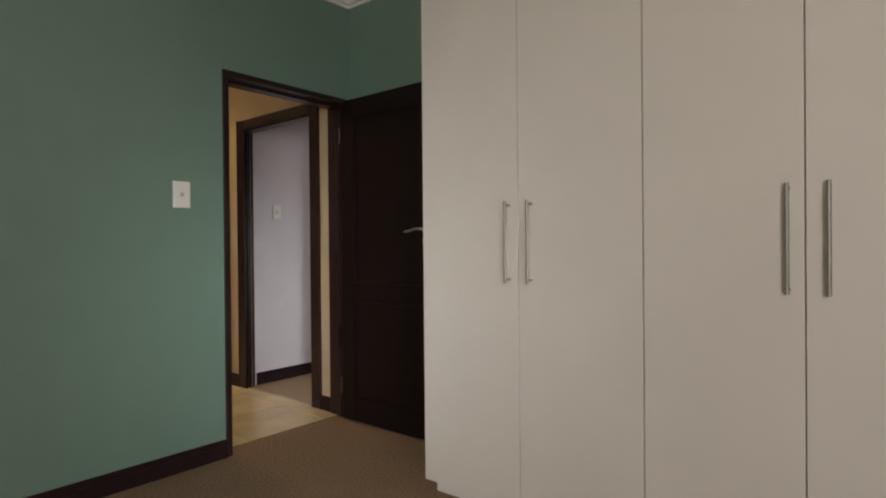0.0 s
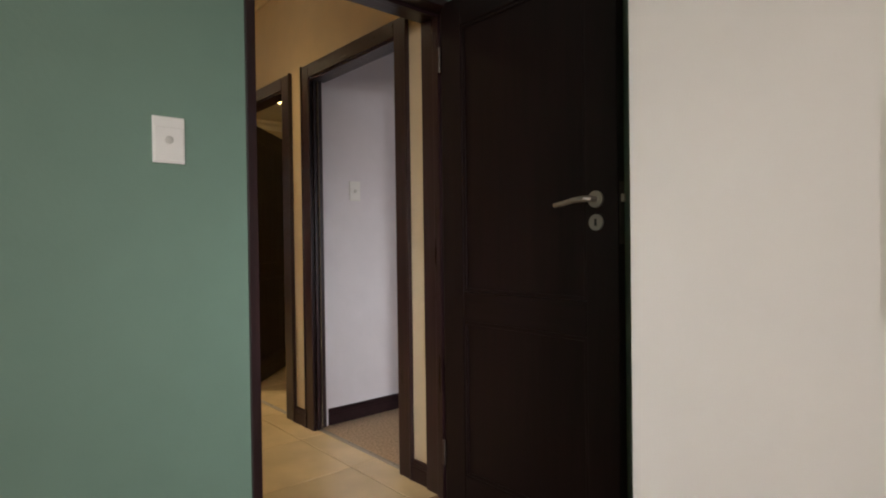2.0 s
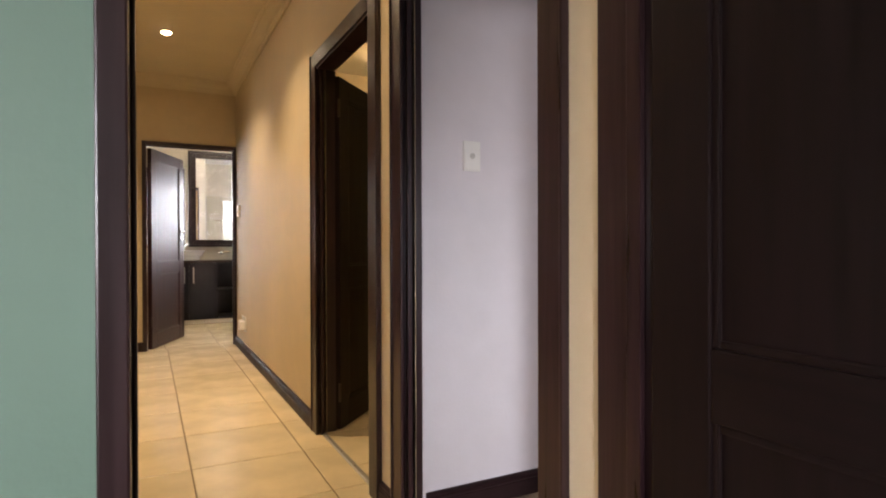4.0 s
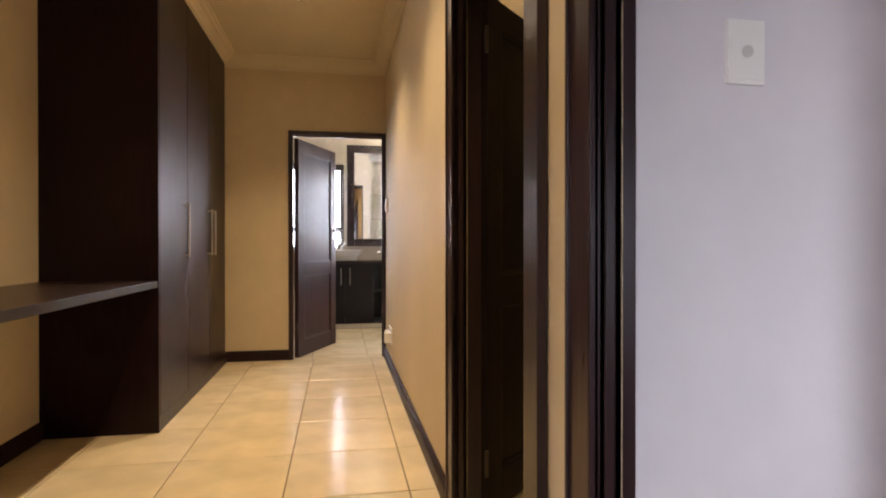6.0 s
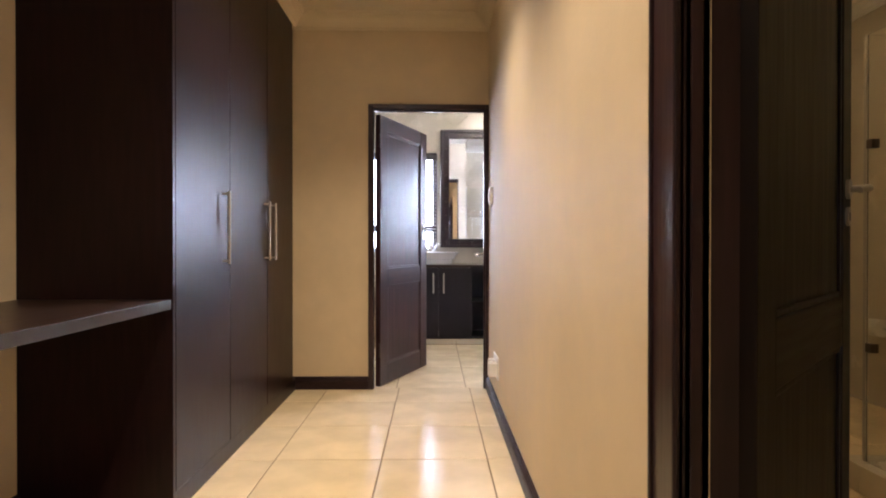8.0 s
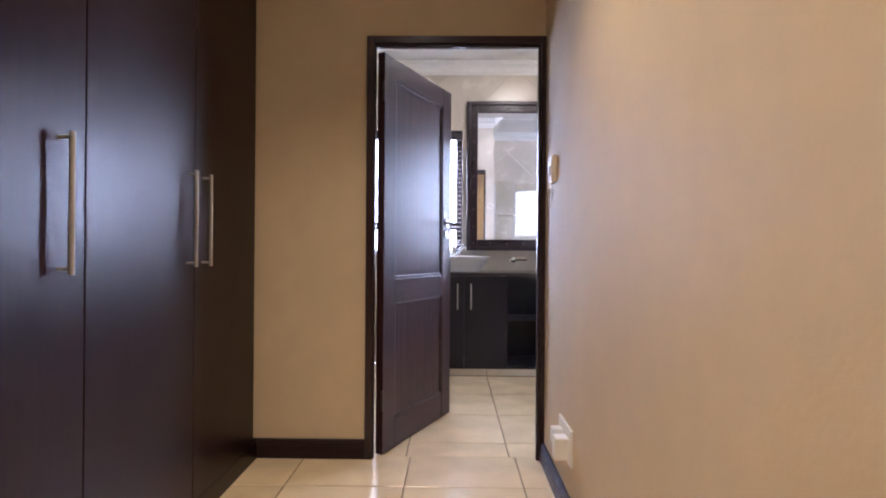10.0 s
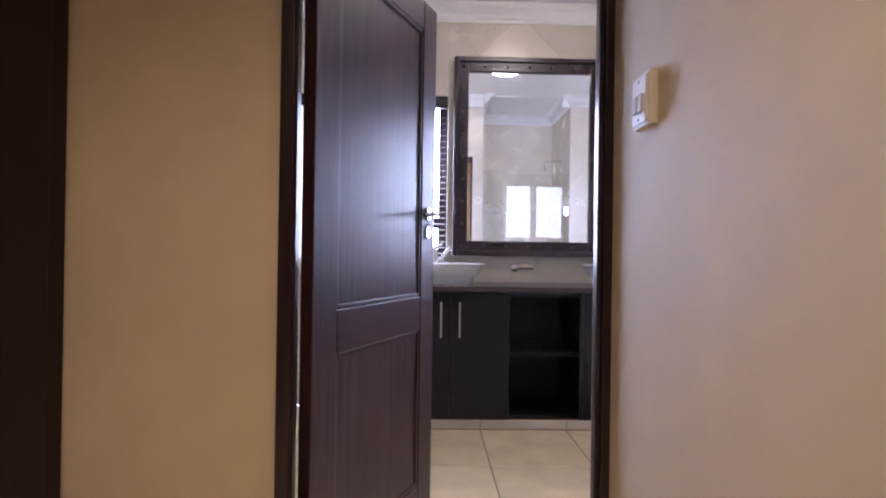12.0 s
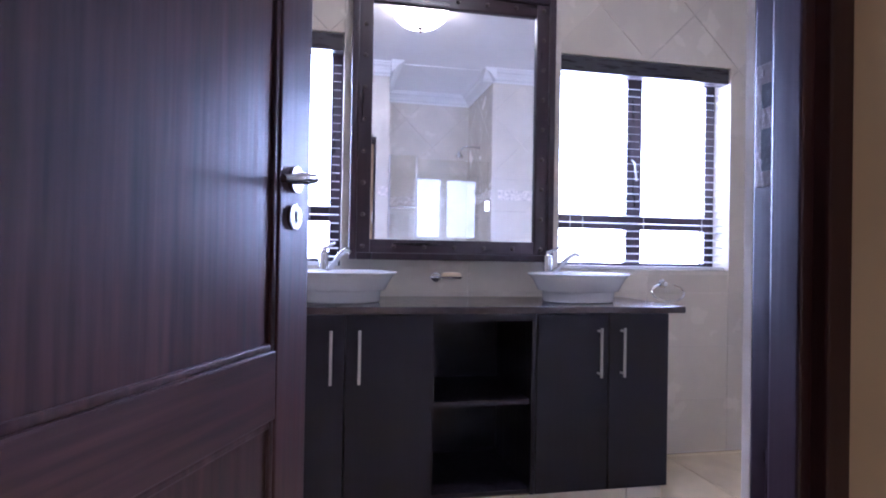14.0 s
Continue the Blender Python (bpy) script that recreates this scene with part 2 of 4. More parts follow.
def wall(name, mat, label, *boxes):
    """One closed mesh from boxes that touch or overlap: only the outer faces are kept."""
    cuts = [sorted({round(b[2 * a + k], 5) for b in boxes for k in (0, 1)}) for a in range(3)]
    filled = set()
    for cell in itertools.product(*(range(len(c) - 1) for c in cuts)):
        mid = [(cuts[a][cell[a]] + cuts[a][cell[a] + 1]) / 2 for a in range(3)]
        if any(all(b[2 * a] < mid[a] < b[2 * a + 1] for a in range(3)) for b in boxes):
            filled.add(cell)
    bm, made = bmesh.new(), {}

    def corner(key):
        if key not in made:
            made[key] = bm.verts.new([cuts[a][key[a]] for a in range(3)])
        return made[key]

    for cell in sorted(filled):
        for a in range(3):
            for step in (0, 1):
                beside = list(cell)
                beside[a] += 1 if step else -1
                if tuple(beside) in filled:
                    continue
                u, v = (a + 1) % 3, (a + 2) % 3
                ring = []
                for du, dv in ((0, 0), (1, 0), (1, 1), (0, 1)):
                    key = list(cell)
                    key[a] += step
                    key[u] += du
                    key[v] += dv
                    ring.append(corner(tuple(key)))
                bm.faces.new(ring if step else ring[::-1])
    return solid(name, bm, mat, label, "wall")


# bedroom side is green, corridor side cream: two leaves back to back
wall("wall_bedroom_door", GREEN, "green painted plaster wall round the bedroom door",
     (-4.75, -0.888, 0, 0.1, 0, CEIL), (-0.888, 0.0, 0, 0.1, 2.057, CEIL))
wall("wall_corridor_start", CREAM, "cream painted wall at the start of the passage",
     (-2.022, -0.888, 0.1, 0.178, 0, CEIL), (-0.888, 0.0, 0.1, 0.178, 2.057, CEIL))
wall("wall_bedroom_right", GREEN, "green painted plaster wall behind the white cupboard", (0.0, 0.05, -5.6, 0.0, 0, CEIL))
wall("wall_bedroom_left", GREEN, "green painted plaster wall with the bedroom window", (-4.75, -4.6, -5.6, -4.65, 0, CEIL), (-4.75, -4.6, -3.55, 0, 0, CEIL), (-4.75, -4.6, -4.65, -3.55, 0, 0.8), (-4.75, -4.6, -4.65, -3.55, 2.2, CEIL))
wall("wall_bedroom_back", GREEN, "green painted plaster wall of the bedroom", (-4.6, -4.25, -5.6, -5.45, 0, CEIL), (-3.25, 0, -5.6, -5.45, 0, CEIL), (-4.25, -3.25, -5.6, -5.45, 0, 0.85), (-4.25, -3.25, -5.6, -5.45, 2.2, CEIL))
wall("wall_corridor_right", CREAM, "cream painted passage wall with two dark door frames",
     (0, 0.041, 0.0, D2[0], 0, CEIL), (0, 0.041, D2[0], D2[1], DH, CEIL), (0, 0.041, D2[1], D3[0], 0, CEIL),
     (0, 0.041, D3[0], D3[1], DH, CEIL), (0, 0.041, D3[1], 5.75, 0, CEIL))
wall("wall_lilac_door", LILAC, "pale lilac wall round the bedroom doorway",
     (0.05, 0.1, -2.6, D2[0] - 0.04, 0, CEIL), (0.05, 0.1, D2[0], D2[1], DH, CEIL), (0.05, 0.1, D2[1] + 0.04, 1.278, 0, CEIL))
wall("wall_lilac_side", LILAC, "pale lilac painted wall beside the doorway", (0.05, 3.6, 1.278, 1.34, 0, CEIL))
wall("wall_lilac_right", LILAC, "pale lilac painted wall of the bedroom", (3.45, 3.6, -2.6, 1.278, 0, CEIL))
wall("wall_lilac_back", LILAC, "pale lilac wall with an assumed window opening", (0.05, 1.8, -2.75, -2.6, 0, CEIL), (3.0, 3.6, -2.75, -2.6, 0, CEIL), (1.8, 3.0, -2.75, -2.6, 0, 0.3), (1.8, 3.0, -2.75, -2.6, 1.7, CEIL))
wall("wall_corridor_left", CREAM, "cream painted passage wall behind the desk", (-2.15, -2.022, 0.1, E0, 0, CEIL))
wall("wall_corridor_end", CREAM, "cream painted wall with the bathroom doorway",
     (-2.15, -0.888, E0, 5.75, 0, CEIL), (-0.888, 0.0, E0, 5.75, 2.10, CEIL))
wall("wall_bulkhead", CREAM, "cream bulkhead above the dark wardrobe", (-2.022, -1.44, 3.73, E0, 2.655, CEIL))
# small bathroom
wall("wall_small_bath_door", WALLTILE, "beige tiled wall round the small bathroom doorway",
     (0.05, 0.1, 1.40, D3[0] - 0.04, 0, CEIL), (0.05, 0.1, D3[0], D3[1], DH, CEIL), (0.05, 0.1, D3[1] + 0.04, 4.81, 0, CEIL), (0.1, 2.7, 1.34, 1.40, 0, CEIL))
wall("wall_small_bath_right", WALLTILE, "beige tiled wall with the toilet roll holder", (2.55, 2.7, 1.40, 5.85, 0, CEIL))
wall("wall_small_bath_far", WALLTILE, "beige tiled wall behind the toilet", (1.15, 2.55, 5.70, 5.78, 0, CEIL), (1.09, 1.15, 4.81, 5.78, 0, CEIL), (0.1, 1.15, 4.75, 4.81, 0, CEIL))
# ensuite
wall("wall_ensuite_front", WALLTILE, "beige tiled wall round the bathroom doorway",
     (-2.15, -0.888, 5.75, E1, 0, CEIL), (-0.888, 0.0, 5.75, E1, 2.10, CEIL), (0.0, 0.09, 5.75, E1, 0, CEIL), (-0.022, 0.0, 5.779, E1, 0, 2.10), (0.05, 0.09, 4.81, 5.75, 0, CEIL), (0.09, 1.03, 4.81, 4.93, 0, CEIL),
     (1.03, 1.09, 4.81, 5.85, 0, CEIL), (1.09, 2.9, 5.78, 5.85, 0, CEIL))
WL, WR, WB, WT = (-1.383, -0.366), (0.757, 1.774), 1.0, 2.14
wall("wall_ensuite_back", WALLGROUT, "beige tiled wall with two windows and a mirror",
     (-2.15, WL[0], BACK, BACK + 0.24, 0, CEIL), (WL[1], WR[0], BACK, BACK + 0.24, 0, CEIL), (WR[1], 2.9, BACK, BACK + 0.24, 0, CEIL),
     (WL[0], WL[1], BACK, BACK + 0.24, 0, WB), (WR[0], WR[1], BACK, BACK + 0.24, 0, WB), (WL[0], WL[1], BACK, BACK + 0.24, WT, CEIL), (WR[0], WR[1], BACK, BACK + 0.24, WT, CEIL))
wall("wall_ensuite_left", WALLTILE, "beige tiled side wall of the bathroom", (-2.3, -2.15, 5.75, BACK + 0.24, 0, CEIL))
wall("wall_ensuite_right", WALLTILE, "beige tiled side wall of the bathroom", (2.75, 2.9, 5.85, BACK, 0, CEIL))

# ceilings
solid("ceiling_bedroom", B(-4.75, 0.0, -5.6, 0.178, CEIL, CEIL + 0.12), WHITE, "white painted bedroom ceiling", "ceiling")
solid("ceiling_corridor", B(-2.3, 0.0, 0.178, 5.75, CEIL, CEIL + 0.12), CREAM_CEIL, "cream painted passage ceiling", "ceiling")
solid("ceiling_lilac", B(0.0, 3.75, -2.75, 1.34, CEIL, CEIL + 0.12), WHITE, "white painted bedroom ceiling", "ceiling")
solid("ceiling_small_bath", B(0.0, 2.75, 1.34, 5.75, CEIL, CEIL + 0.12), WHITE, "white painted bathroom ceiling", "ceiling")
solid("ceiling_ensuite", B(-2.3, 2.9, 5.75, 8.35, CEIL, CEIL + 0.12), WHITE, "white painted bathroom ceiling", "ceiling")
bm = bmesh.new()
box(bm, 0.05, 1.09, 4.81, 5.85, CEIL - 0.004, CEIL)
solid("ceiling_shower", bm, WHITE, "white painted ceiling over the shower", "ceiling")

# floors
solid("floor_bedroom", B(-4.75, 0.0, -5.6, 0.115, -0.12, 0.0), CARPET, "brown loop-pile bedroom carpet", "carpet")
solid("floor_lilac", B(0.025, 3.6, -2.75, 1.34, -0.12, 0.0), CARPET_PALE, "beige loop-pile bedroom carpet", "carpet")

CORN = [(0, 2.645), (0.012, 2.645), (0.016, 2.662), (0.03, 2.668), (0.04, 2.69), (0.062, 2.712), (0.085, 2.722), (0.09, 2.735), (0.105, 2.738), (0.108, CEIL), (0, CEIL)]
SKIRT = [(0, 0), (0.02, 0), (0.02, 0.062), (0.016, 0.066), (0.02, 0.07), (0.02, 0.076), (0.014, 0.08), (0.016, 0.086), (0.008, 0.094), (0, 0.094)]


def moulding(name, profile, mat, label, category, *runs):
    bm = bmesh.new()
    for p0, p1, n in runs:
        run(bm, profile, p0, p1, n)
    return solid(name, bm, mat, label, category)


moulding("trim_cornice_bedroom", CORN, MOULD, "white plaster cove cornice in the bedroom", "cornice",
         ((-4.6, 0), (0, 0), (0, -1)), ((0, -1.2), (0, 0), (-1, 0)), ((-4.6, -5.45), (-4.6, 0), (1, 0)))
moulding("trim_cornice_corridor", CORN, CREAM_CEIL, "cream plaster cornice along the passage", "cornice",
         ((0, 0.178), (0, E0), (-1, 0)), ((-2.022, E0), (0, E0), (0, -1)), ((-2.022, 0.178), (0, 0.178), (0, 1)), ((-2.022, 0.178), (-2.022, 3.73), (1, 0)),
         ((-2.022, 3.73), (-1.44, 3.73), (0, -1)), ((-1.44, 3.63), (-1.44, E0), (1, 0)))
moulding("trim_cornice_lilac", CORN, MOULD, "white plaster cornice in the lilac bedroom", "cornice", ((0.1, 1.278), (3.45, 1.278), (0, -1)), ((0.1, -2.6), (0.1, 1.278), (1, 0)))
moulding("trim_cornice_small_bath", CORN, MOULD, "white plaster cornice in the small bathroom", "cornice",
         ((1.15, 5.70), (2.55, 5.70), (0, -1)), ((2.55, 1.40), (2.55, 5.70), (-1, 0)), ((0.1, 1.4), (0.1, 4.75), (1, 0)))
moulding("trim_cornice_ensuite", CORN, MOULD, "white plaster cornice round the bathroom", "cornice",
         ((-2.15, BACK), (2.75, BACK), (0, -1)), ((-2.15, E1), (0.0, E1), (0, 1)), ((0.0, E1), (0.09, E1), (0, 1)), ((0.09, 4.93), (0.09, 5.95), (1, 0)), ((0.09, 4.93), (1.03, 4.93), (0, 1)),
         ((1.03, 4.93), (1.03, 5.95), (-1, 0)), ((0.93, 5.85), (2.75, 5.85), (0, 1)), ((-2.15, E1), (-2.15, BACK), (1, 0)), ((2.75, 5.85), (2.75, BACK), (-1, 0)))
moulding("baseboard_bedroom", SKIRT, SKIRTWOOD, "dark stained wooden skirting on the green wall", "skirting", ((-4.6, 0), (-0.888, 0), (0, -1)), ((0, -1.11), (0, -0.005), (-1, 0)))
moulding("baseboard_corridor", SKIRT, SKIRTWOOD, "dark stained wooden skirting along the passage", "skirting",
         ((0, 0.178), (0, 0.305), (-1, 0)), ((0, 1.317), (0, 1.462), (-1, 0)), ((0, 2.508), (0, E0), (-1, 0)), ((-1.46, E0), (-0.888, E0), (0, -1)),
         ((-2.022, 0.178), (-2.022, 3.73), (1, 0)), ((-2.022, 0.178), (-0.888, 0.178), (0, 1)))
moulding("baseboard_lilac", SKIRT, SKIRTWOOD, "dark stained wooden skirting on the lilac wall", "skirting", ((0.1, 1.278), (3.45, 1.278), (0, -1)))

# ---- door frames ----


def frame_in_x_wall(name, y0, y1, out0, out1, depth, label):
    """Frame with flat architraves in the passage's right wall; opening y0..y1, outer edges out0 and out1."""
    th = thing(name, label, "door frame", kind="structure")
    top = DH + 0.078
    part("architrave", B(-0.02, 0.0, out0 + 0.008, y0, 0, top, 0.004), DARK, th)
    part("architrave", B(-0.02, 0.0, y1, out1 - 0.008, 0, top, 0.004), DARK, th)
    for f in (out0 + 0.005, out1 - 0.005):
        part("architrave_bead", B(-0.026, -0.003, f - 0.005, f + 0.005, 0, top + 0.004, 0.003), DARK, th)
    part("architrave_head", B(-0.021, 0.0, y0, y1, DH, top, 0.004), DARK_H, th)
    for y, r in ((y0, 1), (y1, -1)):
        bm = bmesh.new()
        p, q = sorted((y - 0.045 * r, y))
        box(bm, -0.012, 0.042, p, q, 0, DH, 0.003)
        p, q = sorted((y - 0.0525 * r, y - 0.022 * r))
        box(bm, 0.0415, depth - 0.02, p, q, 0, DH, 0.003)
        part("jamb", bm, DARK, th)
        p, q = sorted((y, y + 0.006 * r))
        part("jamb_bead", B(0.006, 0.026, p, q, 0, DH, 0.003), DARK, th)
    part("head", B(-0.012, 0.042, y0, y1, DH - 0.012, DH, 0.003), DARK_H, th)
    part("head_rebate", B(0.042, 0.1, y0 - 0.034, y1 + 0.034, DH - 0.002, DH + 0.012, 0.001), DARK_H, th)
    return th


frame_in_x_wall("door_frame_2", *D2, 0.306, 1.317, 0.098, "dark stained wooden door frame to the lilac bedroom")
frame_in_x_wall("door_frame_3", *D3, 1.462, 2.508, 0.125, "dark stained wooden door frame to the small bathroom")


def frame_in_y_wall(name, x0, x1, ya, yb, top, face, stop, label):
    th = thing(name, label, "door frame", kind="structure")
    part("jamb", B(x0, x0 + face, ya - 0.012, yb + 0.008, 0, top, 0.003), DARK, th)
    part("jamb", B(x1 - face, x1, ya - 0.012, yb + 0.008, 0, top, 0.003), DARK, th)
    part("head", B(x0 + face, x1 - face, ya - 0.012, yb + 0.008, top - face, top, 0.003), DARK_H, th)
    part("door_stop", B(x0 + face, x0 + face + 0.006, stop, stop + 0.035, 0, top - face, 0.003), DARK, th)
    part("door_stop", B(x1 - face - 0.014, x1 - face, stop, stop + 0.035, 0, top - face, 0.003), DARK, th)
    part("head_stop", B(x0 + face, x1 - face, stop, stop + 0.035, top - face - 0.014, top - face, 0.003), DARK_H, th)
    return th


frame_in_y_wall("door_frame_1", -0.888, -0.001, 0.0, 0.178, 2.057, 0.031, 0.06, "dark stained wooden frame of the bedroom door")
f4 = frame_in_y_wall("door_frame_4", -0.888, 0.014, E0 - 0.012, E1 - 0.02, 2.10, 0.037, E0 - 0.01, "dark stained wooden frame of the bathroom door")
st_plate = part("strike_plate", B(-0.0255, -0.0225, 5.745, 5.772, 1.14, 1.258, 0.001), IRON, f4, "worn dull metal strike plate")
part("latch_hole", B(-0.0262, -0.0252, 5.750, 5.764, 1.215, 1.238), BLACK, st_plate)
part("bolt_hole", B(-0.0262, -0.0252, 5.750, 5.764, 1.155, 1.195), BLACK, st_plate)
part("screw", B(-0.0262, -0.0252, 5.762, 5.768, 1.246, 1.252), IRON, st_plate)

for y0, y1 in (D2, D3):
    st = thing("threshold_strip", "worn aluminium strip where floor coverings meet", "threshold strip", kind="structure")
    bm = bmesh.new()
    run(bm, [(0.0, 0.0), (0.0, 0.003), (0.006, 0.006), (0.022, 0.006), (0.028, 0.003), (0.028, 0.0)], (0.012, y0), (0.012, y1), (1, 0))
    part("strip", bm, CHROME, st)
    for k in range(4):
        part("screw", lathe(bmesh.new(), [(0.004, 0.006), (0.0035, 0.0072), (0.001, 0.0075)], 10, at=(0.026, y0 + (y1 - y0) * (k + 0.5) / 4, 0)), IRON, st, smooth=True)

# ---- doors: hinge at the origin, leaf along +x, thickness in y ----


def lever_handle(door, x, z, side, way, mat):
    h = thing("door_handle")
    h.parent = door
    bm = tube(bmesh.new(), [(x, side * 0.021, z), (x, side * 0.03, z)], 0.026, 24)
    part("rose", bm, mat, h, "round steel rose", smooth=True)
    pts = [(x, side * 0.03, z), (x, side * 0.062, z), (x + way * 0.012, side * 0.07, z), (x + way * 0.05, side * 0.071, z - 0.002), (x + way * 0.09, side * 0.069, z - 0.01), (x + way * 0.128, side * 0.066, z - 0.014)]
    part("lever", tube(bmesh.new(), pts, [0.009, 0.0095, 0.0095, 0.0085, 0.0085, 0.0075], 14), mat, h, smooth=True)
    bm = tube(bmesh.new(), [(x, side * 0.021, z - 0.072), (x, side * 0.028, z - 0.072)], 0.025, 24)
    part("escutcheon", bm, mat, h, "round steel keyhole cover", smooth=True)
    part("keyhole", B(x - 0.004, x + 0.004, side * 0.0285 - 0.0006, side * 0.0285 + 0.0006, z - 0.083, z - 0.061), BLACK, h)
    return h


def panel_door(name, w, h, m, label, mat, mat_h, mid=(0.77, 0.885), handle_z=1.19, knob=CHROME, hinges=(0.22, 1.82), st=0.115):
    d = thing(name, label, "door", m, kind="structure")
    t = 0.02
    z0 = 0.01
    part("stile", B(0, st, -t, t, z0, h, 0.004), mat, d)
    part("stile", B(w - st, w, -t, t, z0, h, 0.004), mat, d)
    part("top_rail", B(st, w - st, -t + 0.001, t - 0.001, h - 0.115, h, 0.004), mat_h, d)
    part("lock_rail", B(st, w - st, -t + 0.001, t - 0.001, mid[0], mid[1], 0.004), mat_h, d)
    part("bottom_rail", B(st, w - st, -t + 0.001, t - 0.001, z0, 0.16, 0.004), mat_h, d)
    for a, b in ((0.16, mid[0]), (mid[1], h - 0.115)):
        part("panel", B(st - 0.005, w - st + 0.005, -0.009, 0.009, a - 0.005, b + 0.005), mat, d)
        bm = bmesh.new()
        for s in (-1, 1):
            y0, y1 = sorted((s * 0.008, s * 0.016))
            box(bm, st, st + 0.014, y0, y1, a, b, 0.004)
            box(bm, w - st - 0.014, w - st, y0, y1, a, b, 0.004)
            box(bm, st + 0.014, w - st - 0.014, y0, y1, a, a + 0.014, 0.004)
            box(bm, st + 0.014, w - st - 0.014, y0, y1, b - 0.014, b, 0.004)
        part("panel_bead", bm, mat, d)
    for s in (-1, 1):
        lever_handle(d, w - 0.073, handle_z, s, -1, knob)
    part("latch_plate", B(w - 0.001, w + 0.002, -0.011, 0.011, handle_z - 0.14, handle_z + 0.05), IRON, d, "dull bronze latch plate")
    part("latch_bolt", B(w + 0.001, w + 0.012, -0.006, 0.006, handle_z - 0.012, handle_z + 0.012, 0.002), CHROME, d)
    for z in hinges:
        part("hinge", tube(bmesh.new(), [(-0.008, -0.022, z - 0.05), (-0.008, -0.022, z + 0.05)], 0.007, 10), IRON, d, smooth=True)
    return d


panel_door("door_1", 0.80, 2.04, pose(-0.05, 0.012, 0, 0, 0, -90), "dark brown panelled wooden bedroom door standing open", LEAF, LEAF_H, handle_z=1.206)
panel_door("door_4", 0.835, 2.035, pose(-0.822, 5.742, 0, 0, 0, math.degrees(math.atan2(0.765, 0.335))), "dark brown panelled wooden bathroom door standing ajar", DOORWOOD, DOORWOOD_H, mid=(0.76, 0.888), handle_z=1.21, knob=SATIN, hinges=(0.28, 1.84), st=0.124)
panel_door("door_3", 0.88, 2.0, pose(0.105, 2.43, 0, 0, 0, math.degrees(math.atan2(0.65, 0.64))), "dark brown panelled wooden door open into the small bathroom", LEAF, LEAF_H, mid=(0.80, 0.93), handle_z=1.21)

# ---- white bedroom cupboard: hinged units along the right wall ----


def bar_handle(parent, x, y, z0, z1, out, mat, r=0.007):
    """Upright bar on a front facing -x or -y: out is the way it stands off."""
    h = thing("handle")
    h.parent = parent
    tagged(h, "upright brushed steel bar handle")
    o = Vector(out) * 0.034
    part("bar", tube(bmesh.new(), [(x + o.x, y + o.y, z0), (x + o.x, y + o.y, z1)], r, 14), mat, h, smooth=True)
    for z in (z0 + 0.014, z1 - 0.014):
        part("standoff", tube(bmesh.new(), [(x, y, z), (x + o.x, y + o.y, z)], 0.005, 10), mat, h, smooth=True)
    return h


CX = -0.56


def cupboard_unit(y_hi, y_mid, y_lo, m_label):
    u = thing("cupboard", m_label, "cupboard", group="fitted bedroom cupboards")
    part("carcass", B(CX + 0.02, 0.0, y_lo, y_hi, 0.07, 2.64, 0.001), CUPBOARD, u)
    part("plinth", B(CX + 0.05, 0.0, y_lo, y_hi - 0.03, 0.0, 0.07), CUPBOARD, u)
    for a, b, hy in ((y_mid, y_hi, y_mid + 0.041), (y_lo, y_mid, y_mid - 0.06)):
        d = part("door", B(CX, CX + 0.018, a + 0.002, b - 0.002, 0.062, 2.62, 0.002), CUPBOARD, u)
        bar_handle(d, CX, hy, 0.962, 1.285, (-1, 0, 0), CHROME, 0.006)
    return u


cupboard_unit(-1.117, -1.618, -2.111, "tall off-white cupboard with two doors and bar handles")
cupboard_unit(-2.112, -2.580, -3.060, "tall off-white cupboard with two doors and bar handles")
cupboard_unit(-3.061, -3.53, -4.020, "tall off-white cupboard with two doors and bar handles")
wall("wall_cupboard_bulkhead", GREEN, "green bulkhead above the white cupboard", (CX + 0.02, 0.0, -4.02, -1.117, 2.641, CEIL))

# ---- wardrobe and desk in the passage ----
WX = -1.42
wr = thing("wardrobe", "tall dark brown built-in wardrobe with three doors", "wardrobe")
part("side_panel", B(-2.022, WX + 0.0, 3.73, 3.752, 0.0, 2.65, 0.001), BOARD, wr)
part("carcass", B(-2.022, WX - 0.022, 3.753, E0 - 0.02, 0.085, 2.64), BOARD, wr)
part("plinth", B(-2.022, WX - 0.003, 3.753, E0 - 0.02, 0.0, 0.085), BOARD, wr)
part("filler", B(WX - 0.065, WX - 0.036, 5.602, E0 - 0.001, 0.0, 2.65), BOARD, wr)
for a, b, hy in ((3.755, 4.352, 4.25), (4.354, 4.985, 4.925), (4.987, 5.6, 5.05)):
    d = part("door", B(WX - 0.019, WX, a + 0.0015, b - 0.0015, 0.09, 2.645, 0.002), BOARD, wr)
    bar_handle(d, WX, hy, 0.972, 1.322, (1, 0, 0), CHROME)
dk = thing("desk", "dark wooden built-in desk top beside the wardrobe", "desk")
part("top", B(-2.022, -1.425, 1.2, 3.728, 0.812, 0.85, 0.002), DESKTOP, dk)
part("side_panel", B(-2.022, -1.45, 1.2, 1.22, 0, 0.812), BOARD, dk)
part("wall_batten", B(-2.022, -1.975, 1.22, 3.728, 0.74, 0.812), BOARD, dk)

